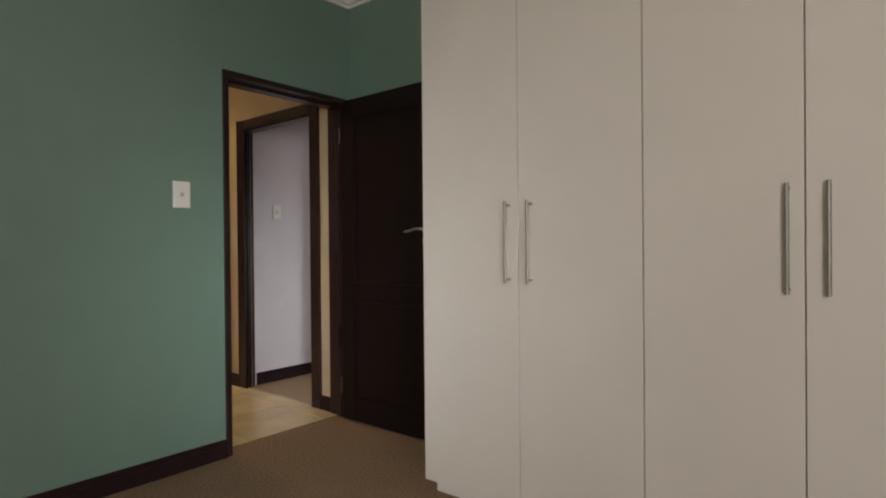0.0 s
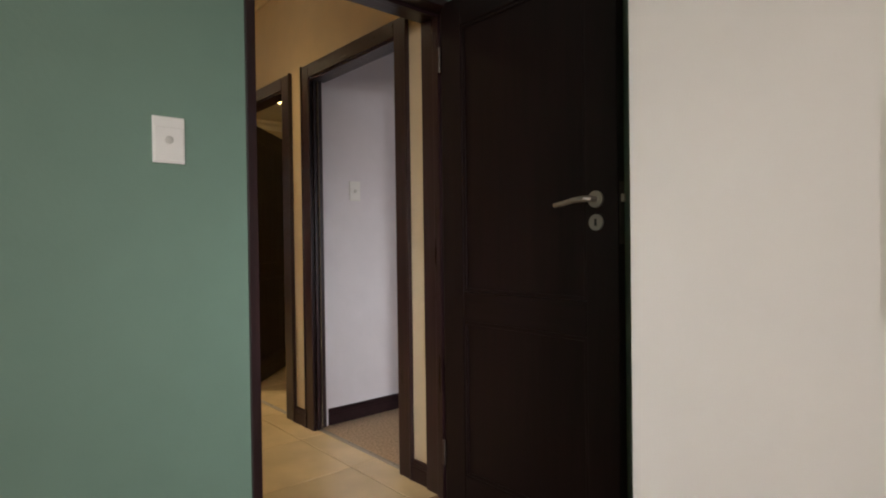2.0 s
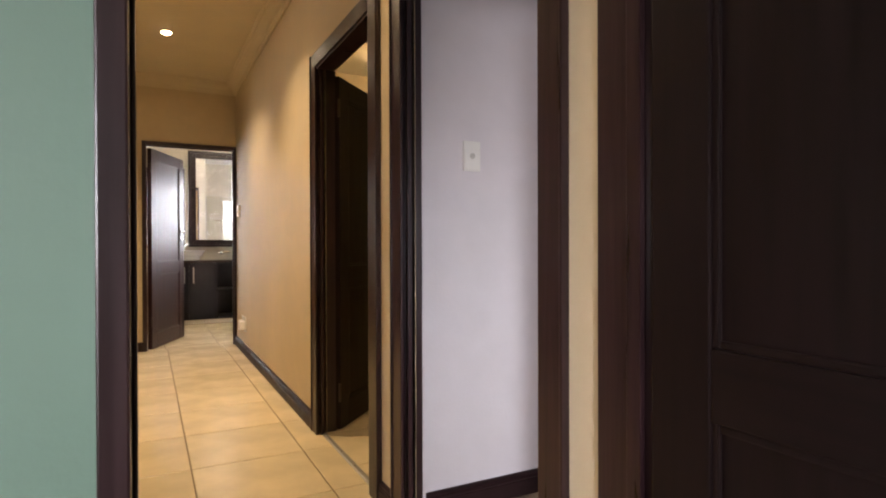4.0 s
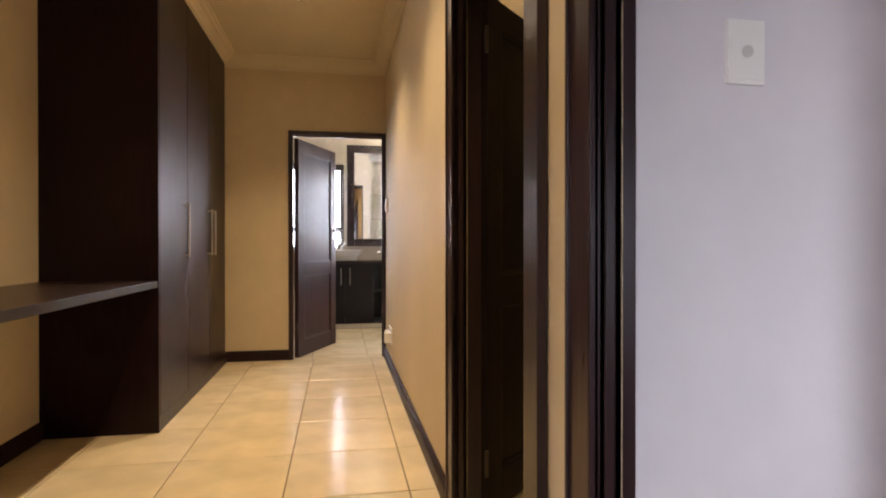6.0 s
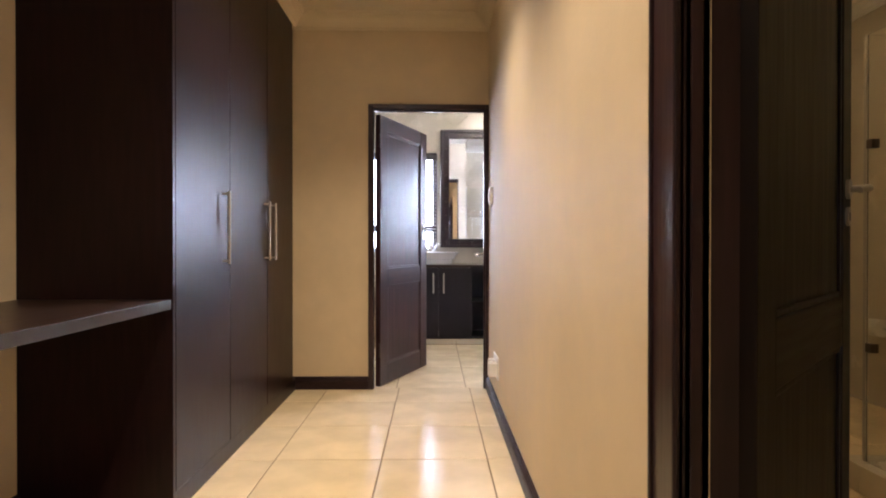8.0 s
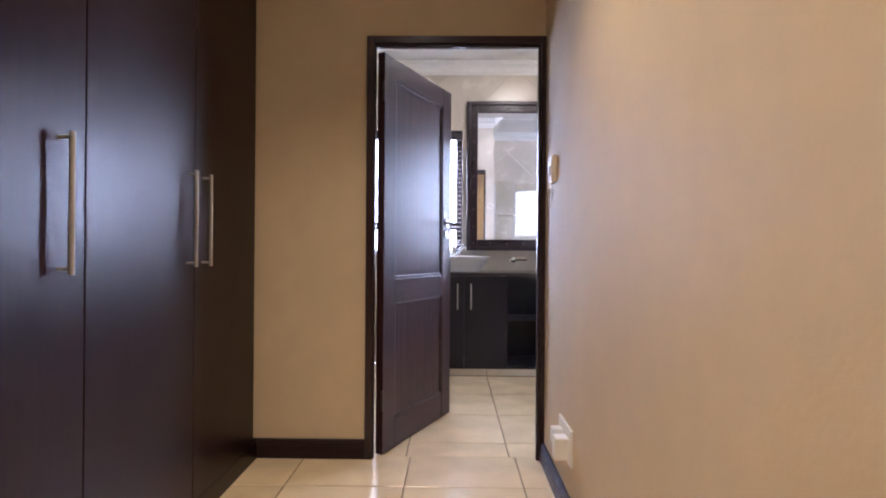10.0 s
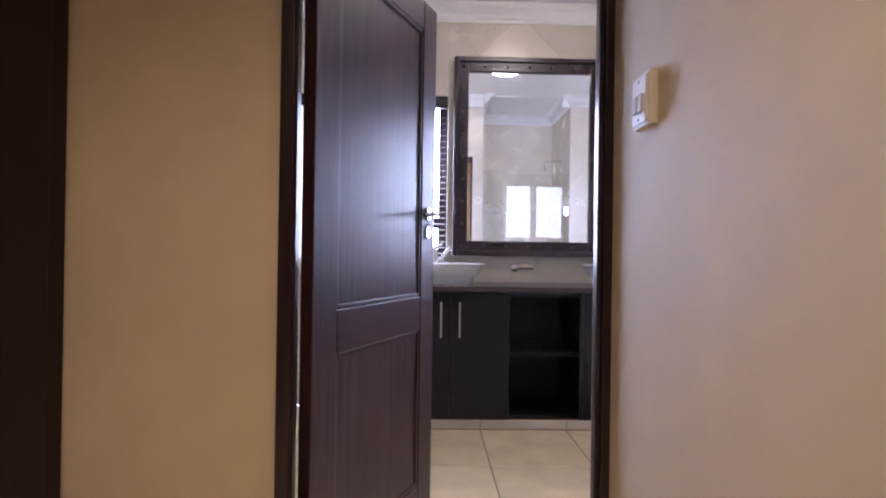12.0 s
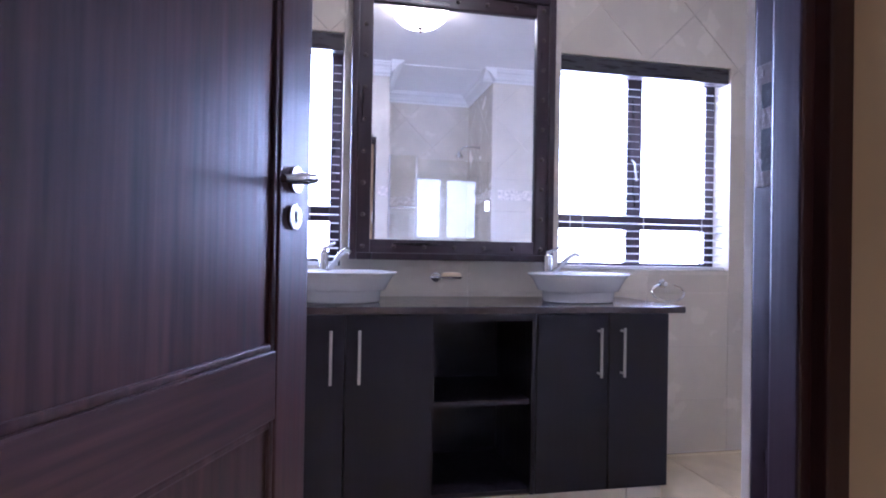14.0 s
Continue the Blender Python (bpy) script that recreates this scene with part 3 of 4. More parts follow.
# ---- switches, sockets, downlights ----


def rocker_switch(name, m, label, w=0.086, h=0.132):
    """Plate in the xz plane, facing -y."""
    s = thing(name, label, "light switch", m)
    part("plate", B(-w / 2, w / 2, -0.009, 0, -h / 2, h / 2, 0.003), PLASTIC, s)
    part("rocker", B(-w / 2 + 0.005, w / 2 - 0.005, -0.011, -0.006, -h / 2 + 0.008, h / 2 - 0.03, 0.002), PLASTIC, s)
    part("button", lathe(bmesh.new(), [(0.011, 0), (0.011, 0.003), (0.009, 0.004)], 24), BUTTON, s, smooth=True).matrix_local = pose(0, -0.011, 0, 90, 0, 0)
    return s


rocker_switch("light_switch", pose(-1.114, 0, 1.378), "white plastic light switch on the green wall")
rocker_switch("light_switch", pose(0.311, 1.278, 1.402), "white plastic light switch on the lilac wall", 0.078, 0.12)
ds = thing("light_switch", "thick cream two-lever light switch by the bathroom door", "light switch", pose(0, 5.445, 1.405, 0, 0, -90))
part("back_box", B(-0.048, 0.048, -0.02, 0, -0.06, 0.06, 0.003), CREAM_PLASTIC, ds, "surround coloured cream as if warm lit")
part("plate", B(-0.041, 0.041, -0.025, -0.018, -0.052, 0.052, 0.003), PLASTIC, ds)
for x in (-0.026, 0.004):
    part("lever", B(x, x + 0.022, -0.031, -0.024, -0.028, 0.012, 0.003), BUTTON, ds)
for z in (-0.042, 0.042):
    part("screw", lathe(bmesh.new(), [(0.004, 0), (0.004, 0.0015), (0.002, 0.002)], 12), CHROME, ds, smooth=True).matrix_local = pose(0, -0.025, z, 90, 0, 0)
so = thing("wall_socket", "off-white wall socket with two plugs pushed in", "socket", pose(0, 5.15, 0.29, 0, 0, -90))
part("plate", B(-0.12, 0.12, -0.01, 0, -0.07, 0.07, 0.003), PLASTIC, so)
part("plug", B(-0.09, -0.035, -0.05, -0.008, -0.03, 0.03, 0.006), PLASTIC, so, "white plug")
part("plug", B(0.02, 0.085, -0.062, -0.008, -0.055, 0.03, 0.006), PLASTIC, so, "white plug")


def downlight(x, y):
    d = thing("downlight", "small recessed halogen downlight in the ceiling", "downlight", pose(x, y, CEIL), group="passage downlights")
    part("ring", lathe(bmesh.new(), [(0.032, -0.002), (0.036, -0.006), (0.044, -0.005), (0.046, 0.0)], 32), BRIGHT, d, smooth=True)
    part("lens", lathe(bmesh.new(), [(0.030, -0.009), (0.030, -0.003)], 24), BULB, d)
    return d


for lamp_y in (4.34, 2.85, 1.36):
    downlight(-0.7, lamp_y)

# ---- ensuite: vanity ----
FY = 7.565
va = thing("vanity_cabinet", "black-brown vanity cabinet with an open shelf bay", "cabinet")
VX0, VX1 = -0.71, 1.06
part("carcass_side", B(VX0, VX0 + 0.018, FY + 0.02, BACK, 0.065, 0.828), VANITY, va)
part("carcass_side", B(VX1 - 0.018, VX1, FY + 0.02, BACK, 0.065, 0.828), VANITY, va)
part("divider", B(-0.014, 0.004, FY + 0.004, BACK - 0.02, 0.065, 0.828), VANITY, va)
part("divider", B(0.424, 0.442, FY + 0.004, BACK - 0.02, 0.065, 0.828), VANITY, va)
part("back_panel", B(VX0 + 0.018, VX1 - 0.018, BACK - 0.02, BACK - 0.004, 0.065, 0.828), VANITY, va)
part("bottom", B(VX0 + 0.018, VX1 - 0.018, FY + 0.02, BACK - 0.02, 0.065, 0.083), VANITY, va)
part("shelf", B(0.004, 0.424, FY + 0.03, BACK - 0.02, 0.44, 0.46), VANITY, va)
part("top_rail", B(0.004, 0.424, FY + 0.004, FY + 0.022, 0.795, 0.828), VANITY, va)
for a, b, hx in ((VX0, -0.356, -0.41), (-0.354, -0.005, -0.30), (0.444, 0.773, 0.722), (0.775, VX1, 0.83)):
    d = part("door", B(a + 0.001, b - 0.001, FY, FY + 0.018, 0.067, 0.825, 0.002), VANITY, va)
    bar_handle(d, hx, FY, 0.556, 0.766, (0, -1, 0), CHROME, 0.006)
pl = thing("plinth", "beige tiled plinth under the vanity cabinet", "plinth", kind="structure")
edges = [VX0, -0.166, 0.353, 0.872, VX1 - 0.02]
for a, b in zip(edges, edges[1:]):
    part("tile", B(a + 0.002, b - 0.002, FY + 0.014, FY + 0.026, 0.007, 0.06, 0.001), WALLTILE, pl)
part("core", B(VX0, VX1 - 0.02, FY + 0.02, BACK, 0.0, 0.065), GROUT, pl)
solid("worktop", B(-0.77, 1.123, FY - 0.03, BACK - 0.001, 0.829, 0.858, 0.004), STONE, "dark polished stone vanity top", "worktop", kind="object")


def basin(x, y, z, label):
    b = thing("wash_basin", label, "basin", pose(x, y, z), group="pair of vanity basins")
    prof = [(0.152, 0.0), (0.159, 0.0026), (0.163, 0.0103), (0.166, 0.0482), (0.169, 0.0516), (0.183, 0.0529), (0.187, 0.0568), (0.196, 0.0774), (0.211, 0.1049), (0.222, 0.1187), (0.231, 0.1234), (0.2335, 0.1281), (0.231, 0.1329), (0.224, 0.135),
            (0.208, 0.1333), (0.2, 0.1256), (0.187, 0.0903), (0.16, 0.0516), (0.1, 0.0344), (0.02, 0.031)]
    part("bowl", lathe(bmesh.new(), prof, 64, 1.04, 0.82), CERAMIC, b, smooth=True)
    part("drain", lathe(bmesh.new(), [(0.022, 0.036), (0.022, 0.039), (0.015, 0.04)], 24), BRIGHT, b, smooth=True)
    t = thing("basin_mixer", "chrome single-lever basin mixer tap", "tap", pose(x - 0.075, y + 0.20, z), group="pair of basin taps")
    part("body", lathe(bmesh.new(), [(0.026, 0), (0.026, 0.006), (0.022, 0.012), (0.022, 0.20), (0.02, 0.215), (0.012, 0.22)], 28), BRIGHT, t, smooth=True)
    part("spout", tube(bmesh.new(), [(0.0, -0.01, 0.11), (0.035, -0.045, 0.15), (0.075, -0.085, 0.205), (0.10, -0.11, 0.225), (0.115, -0.122, 0.215)], [0.015, 0.014, 0.012, 0.013, 0.012], 14), BRIGHT, t, smooth=True)
    part("lever", tube(bmesh.new(), [(0, 0, 0.218), (0.0, 0.0, 0.228), (0.03, -0.02, 0.245), (0.055, -0.035, 0.258)], [0.014, 0.012, 0.007, 0.006], 12), BRIGHT, t, smooth=True)
    return b


basin(0.735, 7.80, 0.858, "white ceramic countertop basin with a stepped rim")
basin(-0.37, 7.80, 0.858, "white ceramic countertop basin with a stepped rim")

sd = thing("soap_dish", "chrome wall soap dish holding a cream soap bar", "soap dish", pose(0.135, BACK, 0.955))
part("mount", lathe(bmesh.new(), [(0.024, 0), (0.024, 0.012), (0.014, 0.016)], 24), BRIGHT, sd, smooth=True).matrix_local = pose(-0.03, 0, 0, 90, 0, 0)
part("arm", tube(bmesh.new(), [(-0.03, -0.01, 0), (-0.03, -0.085, 0)], 0.008, 12), BRIGHT, sd, smooth=True)
part("crossbar", tube(bmesh.new(), [(-0.075, -0.085, 0), (0.06, -0.085, 0)], 0.006, 12), BRIGHT, sd, smooth=True)
part("dish", lathe(bmesh.new(), [(0.02, -0.014), (0.05, -0.008), (0.06, 0.004), (0.056, 0.005), (0.02, -0.008)], 28, 1, 0.65, (0.03, -0.1, 0.004)), BRIGHT, sd, smooth=True)
sp = solid("soap_bar", lathe(bmesh.new(), [(0.024, 0), (0.044, 0.005), (0.05, 0.015), (0.044, 0.026), (0.02, 0.03)], 28, 1.0, 0.6, (0.165, BACK - 0.1, 0.953)), SOAP, "used cream soap bar on a chrome dish", "soap", kind="object", smooth=True)
tr = thing("towel_ring", "chrome towel ring on the tiled wall", "towel ring", pose(1.36, BACK, 0.93))
part("mount", lathe(bmesh.new(), [(0.024, 0), (0.024, 0.012), (0.014, 0.02), (0.01, 0.045)], 24), BRIGHT, tr, smooth=True).matrix_local = pose(0, 0, 0, 90, 0, 0)
part("ring", tube(bmesh.new(), [(0.095 * math.sin(a), -0.045 - 0.02 * (1 - math.cos(a)), -0.045 + 0.045 * math.cos(a)) for a in [math.radians(25 + k * 310 / 28) for k in range(29)]], 0.005, 10), BRIGHT, tr, smooth=True)

# ---- mirror with a studded frame ----
mi = thing("wall_mirror", "large mirror in a dark studded wooden frame", "mirror", pose(0.187, BACK, 1.716))
hw, hh, fw = 0.505, 0.665, 0.088
part("frame_stile", B(-hw, -hw + fw, -0.05, -0.002, -hh, hh, 0.006), DARK, mi)
part("frame_stile", B(hw - fw, hw, -0.05, -0.002, -hh, hh, 0.006), DARK, mi)
part("frame_rail", B(-hw + fw, hw - fw, -0.049, -0.002, hh - fw, hh, 0.006), DARK_H, mi)
part("frame_rail", B(-hw + fw, hw - fw, -0.049, -0.002, -hh, -hh + fw, 0.006), DARK_H, mi)
bm = bmesh.new()
for x0, x1, z0, z1 in ((-hw - 0.012, -hw + 0.022, -hh - 0.012, hh + 0.012), (hw - 0.022, hw + 0.012, -hh - 0.012, hh + 0.012), (-hw + 0.022, hw - 0.022, hh - 0.022, hh + 0.012), (-hw + 0.022, hw - 0.022, -hh - 0.012, -hh + 0.022)):
    box(bm, x0, x1, -0.066, -0.004, z0, z1, 0.006)
part("raised_edge", bm, DARK, mi)
part("mirror_glass", B(-hw + fw - 0.004, hw - fw + 0.004, -0.03, -0.024, -hh + fw - 0.004, hh - fw + 0.004), MIRROR, mi, "silvered mirror glass")
stud = mesh_of("stud", lathe(bmesh.new(), [(0.011, 0), (0.0105, 0.004), (0.007, 0.008), (0.002, 0.0095)], 16), IRON, True)
spots = [(x, s * (hh - 0.052)) for x in [-hw + 0.052 + k * (2 * hw - 0.104) / 6 for k in range(7)] for s in (-1, 1)]
spots += [(s * (hw - 0.052), z) for z in [-hh + 0.052 + k * (2 * hh - 0.104) / 8 for k in range(1, 8)] for s in (-1, 1)]
for x, z in spots:
    ob = new("stud", stud)
    ob.parent = mi
    ob.matrix_local = pose(x, -0.0495, z, 90, 0, 0)

# ---- windows with venetian blinds ----


def window(name, x0, x1, label):
    w = thing(name, label, "window", kind="structure")
    ya, yb = BACK + 0.13, BACK + 0.19
    f = 0.058
    tr_z = 1.255
    part("frame_stile", B(x0, x0 + f, ya, yb, WB, WT, 0.004), DARK, w)
    part("frame_stile", B(x1 - f, x1, ya, yb, WB, WT, 0.004), DARK, w)
    part("frame_rail", B(x0 + f, x1 - f, ya, yb, WT - f, WT, 0.004), DARK_H, w)
    part("frame_rail", B(x0 + f, x1 - f, ya, yb, WB, WB + 0.04, 0.004), DARK_H, w)
    part("transom", B(x0 + f, x1 - f, ya, yb, tr_z - 0.028, tr_z + 0.046, 0.004), DARK_H, w)
    xm = (x0 + x1) / 2
    part("mullion", B(xm - 0.046, xm + 0.046, ya + 0.002, yb - 0.002, WB + 0.04, WT - f, 0.004), DARK, w)
    for a, b in ((x0 + f, xm - 0.046), (xm + 0.046, x1 - f)):
        for c, d in ((WB + 0.04, tr_z - 0.028), (tr_z + 0.046, WT - f)):
            p = part("pane", B(a, b, (ya + yb) / 2 - 0.002, (ya + yb) / 2 + 0.002, c, d), PANE, w)
            p.visible_shadow = False
    s = part("sash_stay", tube(bmesh.new(), [(xm - 0.02, ya - 0.005, 1.62), (xm - 0.015, ya - 0.03, 1.60), (xm - 0.005, ya - 0.035, 1.50)], 0.006, 8), CHROME, w, smooth=True)
    part("sill", B(x0, x1, BACK + 0.002, ya, WB - 0.02, WB + 0.004, 0.002), WALLTILE, w)
    bl = thing("venetian_blind", "white venetian blind lowered with open slats", "blind", group="bathroom window blinds")
    part("head_rail", B(x0 + 0.006, x1 - 0.006, BACK + 0.005, BACK + 0.075, WT - 0.085, WT - 0.004, 0.003), SLAT, bl)
    sl = mesh_of("slat", B(-(x1 - x0) / 2 + 0.012, (x1 - x0) / 2 - 0.012, -0.0125, 0.0125, -0.0007, 0.0007), BLIND)
    z = WB + 0.05
    while z < WT - 0.11:
        ob = new("slat", sl)
        ob.parent = bl
        ob.matrix_local = pose((x0 + x1) / 2, BACK + 0.04, z, 14, 0, 0)
        z += 0.041
    part("bottom_rail", B(x0 + 0.012, x1 - 0.012, BACK + 0.017, BACK + 0.065, WB + 0.006, WB + 0.024, 0.003), BLIND, bl)
    for x in (x0 + 0.15, xm, x1 - 0.15):
        part("ladder_cord", tube(bmesh.new(), [(x, BACK + 0.0265, WB + 0.02), (x, BACK + 0.0265, WT - 0.085)], 0.0012, 6), BLIND, bl)
    part("pull_cord", tube(bmesh.new(), [(x0 + 0.07, BACK + 0.01, 1.12), (x0 + 0.07, BACK + 0.01, WT - 0.085)], 0.0015, 6), BLIND, bl)
    part("cord_bob", lathe(bmesh.new(), [(0.003, 0.04), (0.008, 0.01), (0.007, 0)], 12, at=(x0 + 0.07, BACK + 0.01, 1.09)), BLIND, bl, smooth=True)
    return w


window("window_1", *WL, "dark wooden window letting in bright overcast daylight")
window("window_2", *WR, "dark wooden window letting in bright overcast daylight")
solid("backdrop", B(-3.5, 4.0, 9.5, 9.52, -0.5, 4.5), DAYGLOW, "bright white overcast sky outside the windows", "sky")

# ---- ensuite: shower, ceiling lamp ----


def dome_lamp(x, y, label, glass=BOWL):
    l = thing("ceiling_lamp", label, "ceiling lamp", pose(x, y, CEIL))
    part("base", lathe(bmesh.new(), [(0.06, -0.03), (0.09, -0.02), (0.09, 0)], 32), IRON, l, smooth=True)
    part("bowl", lathe(bmesh.new(), [(0.015, -0.15), (0.07, -0.144), (0.13, -0.12), (0.17, -0.085), (0.19, -0.05), (0.185, -0.048), (0.06, -0.04)], 48), glass, l, "lit opal glass bowl", smooth=True)
    part("finial", lathe(bmesh.new(), [(0.004, -0.185), (0.012, -0.178), (0.01, -0.165), (0.022, -0.155), (0.02, -0.148)], 20), IRON, l, smooth=True)
    for k in range(3):
        a = 2 * math.pi * k / 3 + 0.4
        part("clip", tube(bmesh.new(), [(0.085 * math.cos(a), 0.085 * math.sin(a), -0.015), (0.2 * math.cos(a), 0.2 * math.sin(a), -0.03), (0.205 * math.cos(a), 0.205 * math.sin(a), -0.06), (0.19 * math.cos(a), 0.19 * math.sin(a), -0.065)], 0.005, 8), IRON, l, smooth=True)
    return l


dome_lamp(0.16, 7.05, "lit opal glass dome lamp with bronze clips")
# assumed lamp out of view, put behind door_3 so its near face stays dark
dome_lamp(1.15, 4.0, "lit amber glass dome lamp, assumed in the small bathroom", BOWL_WARM)


def pane_part(name, bm, parent):
    p = part(name, bm, GLASS, parent)
    p.visible_shadow = False
    return p


sh = thing("shower_screen", "clear glass shower screen with steel fittings", "shower screen")
pane_part("fixed_panel", B(0.1, 0.34, 5.80, 5.806, 0.12, 1.95), sh)
dr = pane_part("door_panel", B(0.0, 0.66, -0.003, 0.003, 0.12, 1.92), sh)
dr.matrix_local = pose(1.01, 5.803, 0, 0, 0, 178)
part("post", B(0.092, 0.108, 5.795, 5.811, 0.1, 1.95), CHROME, sh)
part("post", B(0.335, 0.347, 5.797, 5.809, 0.1, 1.95), CHROME, sh)
for z in (0.5, 1.52):
    part("hinge", B(0.98, 1.03, 5.79, 5.816, z - 0.045, z + 0.045, 0.003), BRIGHT, sh)
solid("shower_plinth", B(0.09, 1.03, 5.74, 5.85, 0.0, 0.11, 0.004), WALLTILE, "beige tiled shower plinth", "plinth")
hd = thing("wall_shower", "chrome shower head on a short wall arm", "shower", pose(1.03, 5.4, 2.13))
part("arm", tube(bmesh.new(), [(0, 0, 0), (-0.13, 0, 0.004), (-0.165, 0, -0.008), (-0.19, 0, -0.04)], 0.009, 12), BRIGHT, hd, smooth=True)
part("rose", lathe(bmesh.new(), [(0.04, -0.11), (0.04, -0.10), (0.015, -0.06), (0.01, -0.04)], 24, at=(-0.205, 0, 0)), BRIGHT, hd, smooth=True)
part("flange", lathe(bmesh.new(), [(0.028, 0), (0.028, 0.006), (0.012, 0.012)], 24), BRIGHT, hd, smooth=True).matrix_local = pose(0, 0, 0, 0, -90, 0)
ra = thing("towel_rail", "chrome rail on the shower's back wall", "towel rail")
part("bar", tube(bmesh.new(), [(0.2, 4.99, 1.55), (0.55, 4.99, 1.55)], 0.007, 12), BRIGHT, ra, smooth=True)
for x in (0.2, 0.55):
    part("bracket", tube(bmesh.new(), [(x, 4.93, 1.55), (x, 4.995, 1.55)], 0.012, 14), BRIGHT, ra, smooth=True)
moulding("trim_tile_border", [(0, 1.575), (0.008, 1.575), (0.008, 1.665), (0, 1.665)], BORDER, "mosaic tile border round the shower", "tile border",
         ((1.09, 5.85), (2.75, 5.85), (0, 1)), ((0.09, 4.93), (1.03, 4.93), (0, 1)), ((1.03, 4.93), (1.03, 5.85), (-1, 0)), ((0.0, E1), (0.09, E1), (0, 1)))

# ---- small bathroom ----
solid("shower_kerb", B(1.42, 2.55, 3.91, 4.03, 0.0, 0.12, 0.004), WALLTILE, "beige tiled shower kerb", "kerb")
solid("shower_kerb", B(1.42, 1.54, 2.2, 3.91, 0.0, 0.12, 0.004), WALLTILE, "beige tiled shower kerb", "kerb")
s2 = thing("shower_screen", "clear glass corner shower with steel posts", "shower screen")
pane_part("side_panel", B(1.495, 2.545, 3.955, 3.963, 0.12, 1.98), s2)
pane_part("front_panel", B(1.481, 1.489, 3.622, 3.95, 0.12, 1.98), s2)
pane_part("door_panel", B(1.481, 1.489, 2.8, 3.598, 0.13, 1.98), s2)
part("post", B(1.472, 1.498, 3.6, 3.62, 0.12, 1.98, 0.002), CHROME, s2)
part("post", B(1.476, 1.494, 3.951, 3.967, 0.12, 1.98, 0.002), CHROME, s2)
part("door_knob", tube(bmesh.new(), [(1.43, 3.54, 1.02), (1.481, 3.54, 1.02)], [0.014, 0.011], 14), BRIGHT, s2, smooth=True)
for z in (0.62, 1.5):
    part("bracket", B(1.466, 1.504, 3.905, 3.94, z - 0.02, z + 0.02, 0.003), IRON, s2, "dark metal glass clip")
tl = thing("toilet", "white ceramic toilet against the tiled wall", "toilet", pose(1.97, 5.30, 0))
part("bowl", lathe(bmesh.new(), [(0.11, 0), (0.12, 0.02), (0.10, 0.14), (0.13, 0.26), (0.18, 0.36), (0.19, 0.40), (0.17, 0.405), (0.12, 0.3)], 40, 1.0, 1.25), CERAMIC, tl, smooth=True)
part("seat", lathe(bmesh.new(), [(0.12, 0.405), (0.19, 0.405), (0.198, 0.415), (0.19, 0.43), (0.12, 0.435)], 40, 1.0, 1.25), CERAMIC, tl, smooth=True)
part("lid", lathe(bmesh.new(), [(0.02, 0.436), (0.185, 0.436), (0.19, 0.445), (0.17, 0.456), (0.02, 0.46)], 40, 1.0, 1.25), CERAMIC, tl, smooth=True)
part("pedestal_back", B(-0.12, 0.12, 0.15, 0.4, 0.0, 0.4, 0.03), CERAMIC, tl)
tp = thing("toilet_roll_holder", "chrome toilet roll holder with a white roll", "toilet roll holder", pose(2.55, 5.14, 0.53))
part("bracket", tube(bmesh.new(), [(0, 0.09, 0), (-0.07, 0.09, 0), (-0.075, -0.06, 0)], 0.007, 10), BRIGHT, tp, smooth=True)
part("roll", lathe(bmesh.new(), [(0.02, -0.05), (0.055, -0.05), (0.055, 0.05), (0.02, 0.05)], 28), PAPER, tp, smooth=True).matrix_local = pose(-0.075, 0.01, 0, 90, 0, 0)
r2 = thing("towel_rail", "chrome towel rail on the tiled wall", "towel rail")
part("bar", tube(bmesh.new(), [(2.48, 4.4, 1.0), (2.48, 5.0, 1.0)], 0.008, 12), BRIGHT, r2, smooth=True)
for y in (4.4, 5.0):
    part("bracket", tube(bmesh.new(), [(2.55, y, 1.0), (2.475, y, 1.0)], 0.012, 12), BRIGHT, r2, smooth=True)

# ---- floor tiles ----
fl = solid("floor_passage", B(-2.15, 0.025, 0.115, 5.75, -0.12, -0.004), GROUT, "beige glazed tile floor in the passage", "tiled floor")
P = 0.5275
TX = [-2.022, -1.72, -1.192, -0.664, -0.138, 0.025]
TY = [0.118] + [round(5.377 - P * k, 4) for k in range(9, -1, -1)] + [5.7535]


def tile_grid(parent, xs, ys, z, mat, gap=0.003, th=0.012):
    shared = {}
    for a, b in zip(xs, xs[1:]):
        for c, d in zip(ys, ys[1:]):
            key = (round(b - a, 3), round(d - c, 3))
            if key not in shared:
                w, h = key[0] / 2 - gap, key[1] / 2 - gap
                shared[key] = mesh_of("tile", B(-w, w, -h, h, -th, 0, 0.002, 1), mat)
            ob = new("tile", shared[key])
            ob.parent = parent
            ob.location = ((a + b) / 2, (c + d) / 2, z)


tile_grid(fl, TX, TY, 0.0, TILE)
fe = solid("floor_ensuite", B(-2.15, 2.75, 5.75, BACK, -0.12, -0.004), GROUT, "beige glazed tile floor in the bathroom", "tiled floor")
tile_grid(fe, [-2.15, -1.73, -1.21, -0.685, -0.166, 0.353, 0.872, 1.391, 1.91, 2.43, 2.75], [5.7475, 5.955, 6.4825, 7.01, 7.5375, 8.065, BACK], 0.0, TILE)
fs = solid("floor_small_bath", B(0.025, 2.55, 1.40, 5.70, -0.12, -0.004), GROUT, "beige glazed tile floor in the small bathroom", "tiled floor")
tile_grid(fs, [0.03, 0.377, 0.9, 1.42, 1.94, 2.55], [1.4, 1.9, 2.42, 2.94, 3.46, 3.98, 4.5, 5.02, 5.54, 5.70], 0.0, TILE)

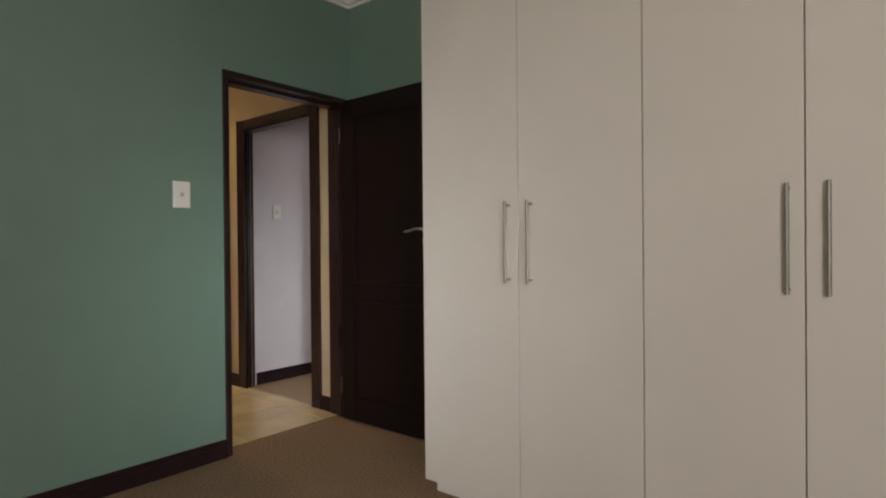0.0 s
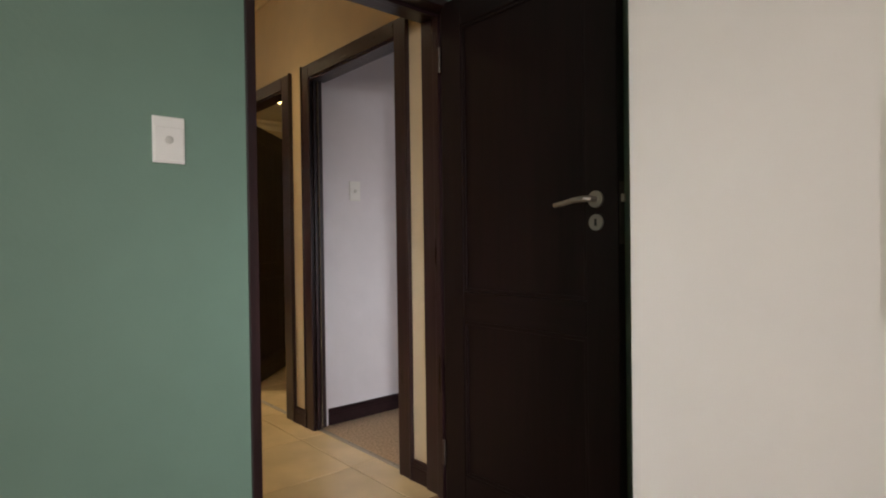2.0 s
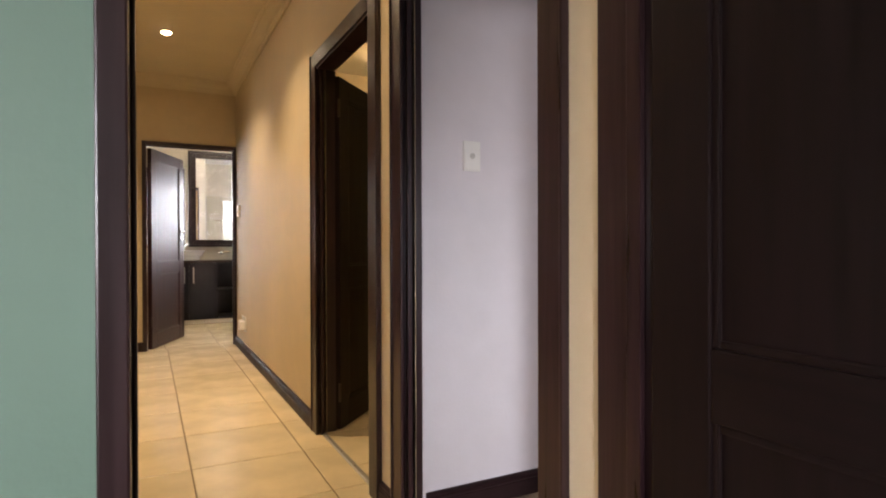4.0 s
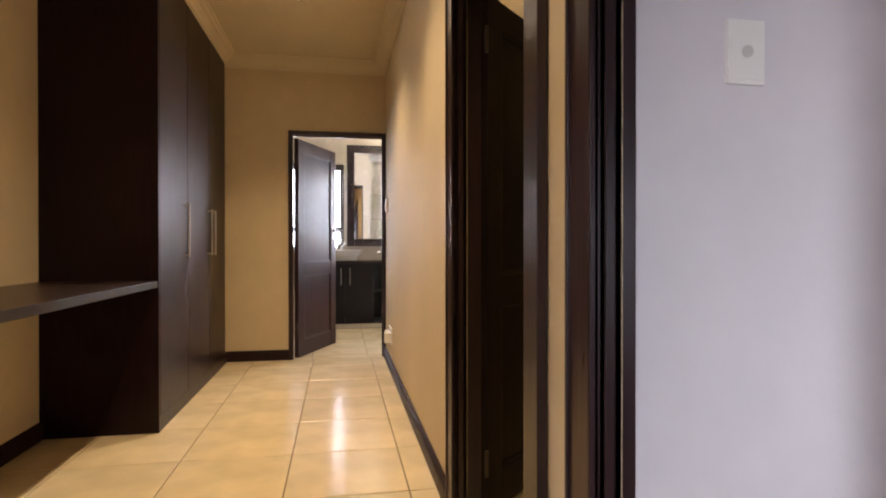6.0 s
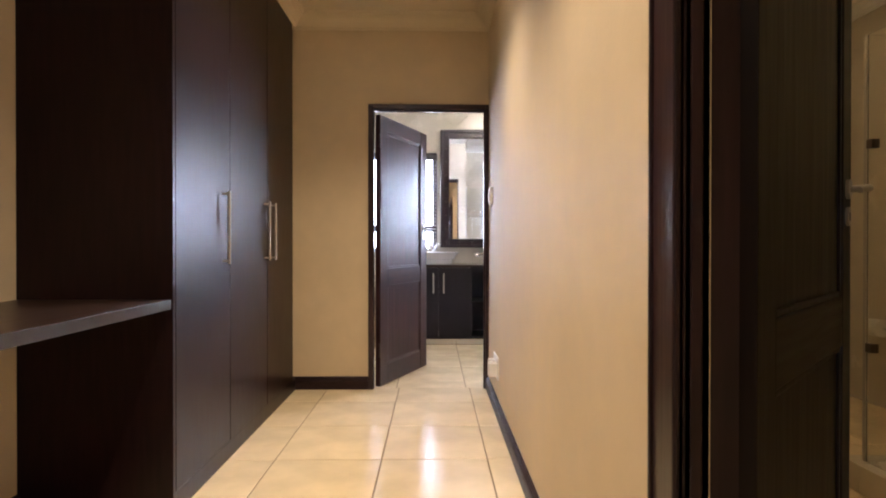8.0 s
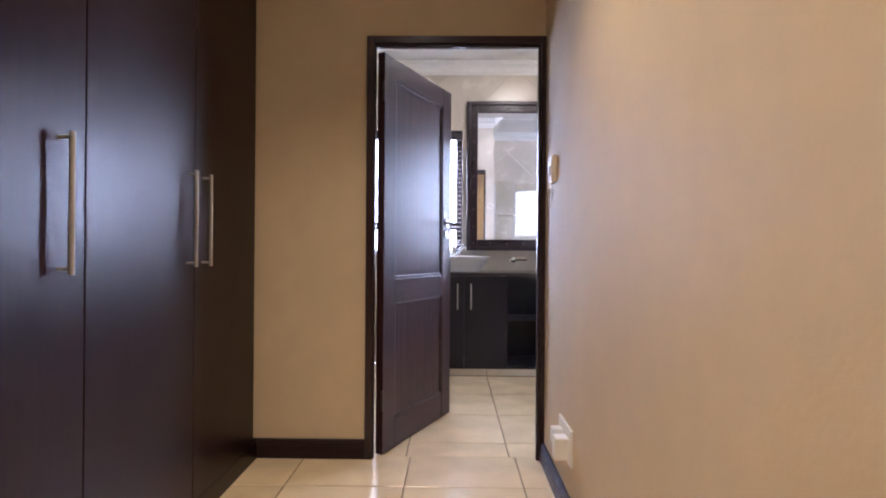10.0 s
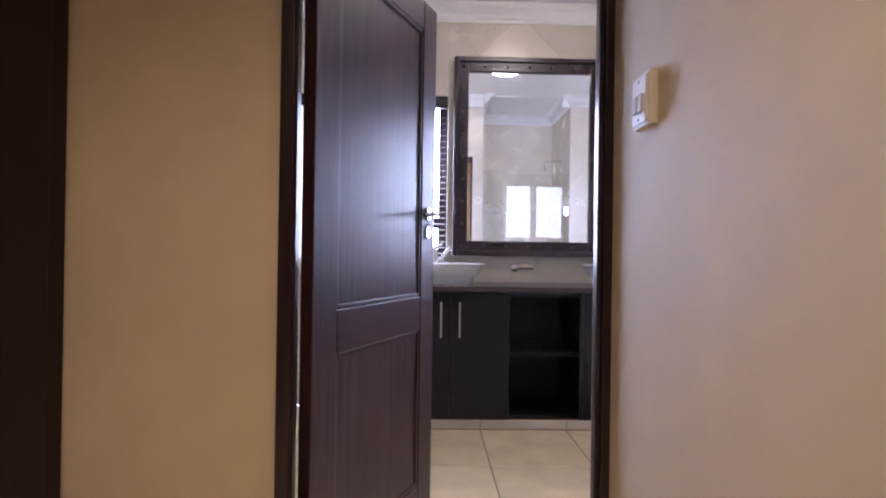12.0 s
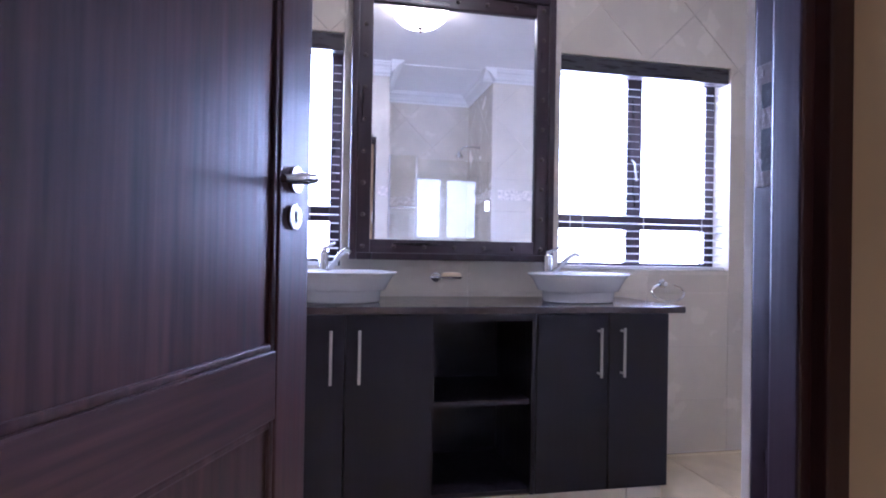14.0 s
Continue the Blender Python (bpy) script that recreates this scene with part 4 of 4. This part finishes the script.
# ---- glazed wall tiles: straight courses below, diamonds above ----


def clip_poly(poly, axis, value, keep_above):
    out = []
    for i, p in enumerate(poly):
        q = poly[(i + 1) % len(poly)]
        a, b = (p[axis] - value, q[axis] - value) if keep_above else (value - p[axis], value - q[axis])
        if a >= 0:
            out.append(p)
        if (a >= 0) != (b >= 0):
            f = a / (a - b)
            out.append((p[0] + f * (q[0] - p[0]), p[1] + f * (q[1] - p[1])))
    return out


def clip_rect(poly, x0, x1, z0, z1):
    for axis, value, above in ((0, x0, True), (0, x1, False), (1, z0, True), (1, z1, False)):
        poly = clip_poly(poly, axis, value, above)
        if len(poly) < 3:
            return []
    area = sum(p[0] * q[1] - q[0] * p[1] for p, q in zip(poly, poly[1:] + poly[:1])) / 2
    return poly if abs(area) > 0.0015 else []


def wall_tiles(parent, rects, y, side, m, shift_x, shift_v):
    """Tiles on a wall in the xz plane; side: the way the wall faces along y. m places the plane."""
    gap, course, width, split, s = 0.0018, 0.294, 0.5, 1.764, 0.4
    polys = []
    for r in range(6):
        for k in range(-6, 8):
            x = shift_x + k * width
            polys.append([(x + gap, r * course + gap), (x + width - gap, r * course + gap), (x + width - gap, (r + 1) * course - gap), (x + gap, (r + 1) * course - gap)])
    q = math.sqrt(0.5)
    for i in range(-3, 16):
        for j in range(-14, 8):
            u0, u1, v0, v1 = i * s + gap, (i + 1) * s - gap, shift_v + j * s + gap, shift_v + (j + 1) * s - gap
            poly = [((u + v) * q, (u - v) * q) for u, v in ((u0, v0), (u0, v1), (u1, v1), (u1, v0))]
            polys.append(clip_rect(poly, -9, 9, split + gap, 9))
    for x0, x1, z0, z1 in rects:
        for poly in polys:
            c = clip_rect(poly, x0, x1, z0, z1) if poly else []
            if not c:
                continue
            bm = bmesh.new()
            mid = Vector((sum(p[0] for p in c) / len(c), 0, sum(p[1] for p in c) / len(c)))
            lo = [bm.verts.new(Vector((p[0], y, p[1]))) for p in c]
            hi = [bm.verts.new(Vector((p[0], y + side * 0.004, p[1])) + (mid - Vector((p[0], 0, p[1]))).normalized() * 0.0015) for p in c]
            n = len(c)
            for k in range(n):
                bm.faces.new((lo[k], lo[(k + 1) % n], hi[(k + 1) % n], hi[k]))
            bm.faces.new(hi)
            part("wall_tile", bm, WALLTILE, parent).matrix_local = m


ident = Matrix.Identity(4)
back_wall = bpy.data.objects["wall_ensuite_back"]
wall_tiles(back_wall, [(-1.55, WL[0], 0.9, 2.66), (WL[1], WR[0], 0.8, 2.66), (WR[1], 2.75, 0, 2.66), (WL[0], WL[1], WT, 2.66), (WR[0], WR[1], WT, 2.66), (1.06, WR[1], 0, WB - 0.021), (WR[0], 1.06, 0.8, WB - 0.021)],
           BACK, -1, ident, 0.272, -2.578 * math.sqrt(0.5))
front_wall = bpy.data.objects["wall_ensuite_front"]
wall_tiles(front_wall, [(0.09, 1.03, 0, 2.66)], 4.93, 1, ident, 0.09, 0.1)
wall_tiles(front_wall, [(1.032, 2.2, 0, 2.66)], 5.85, 1, ident, 1.03, 0.25)
wall_tiles(front_wall, [(4.93, 5.848, 0, 2.66)], -1.03, 1, Matrix(((0, -1, 0, 0), (1, 0, 0, 0), (0, 0, 1, 0), (0, 0, 0, 1))), 4.93, 0.3)
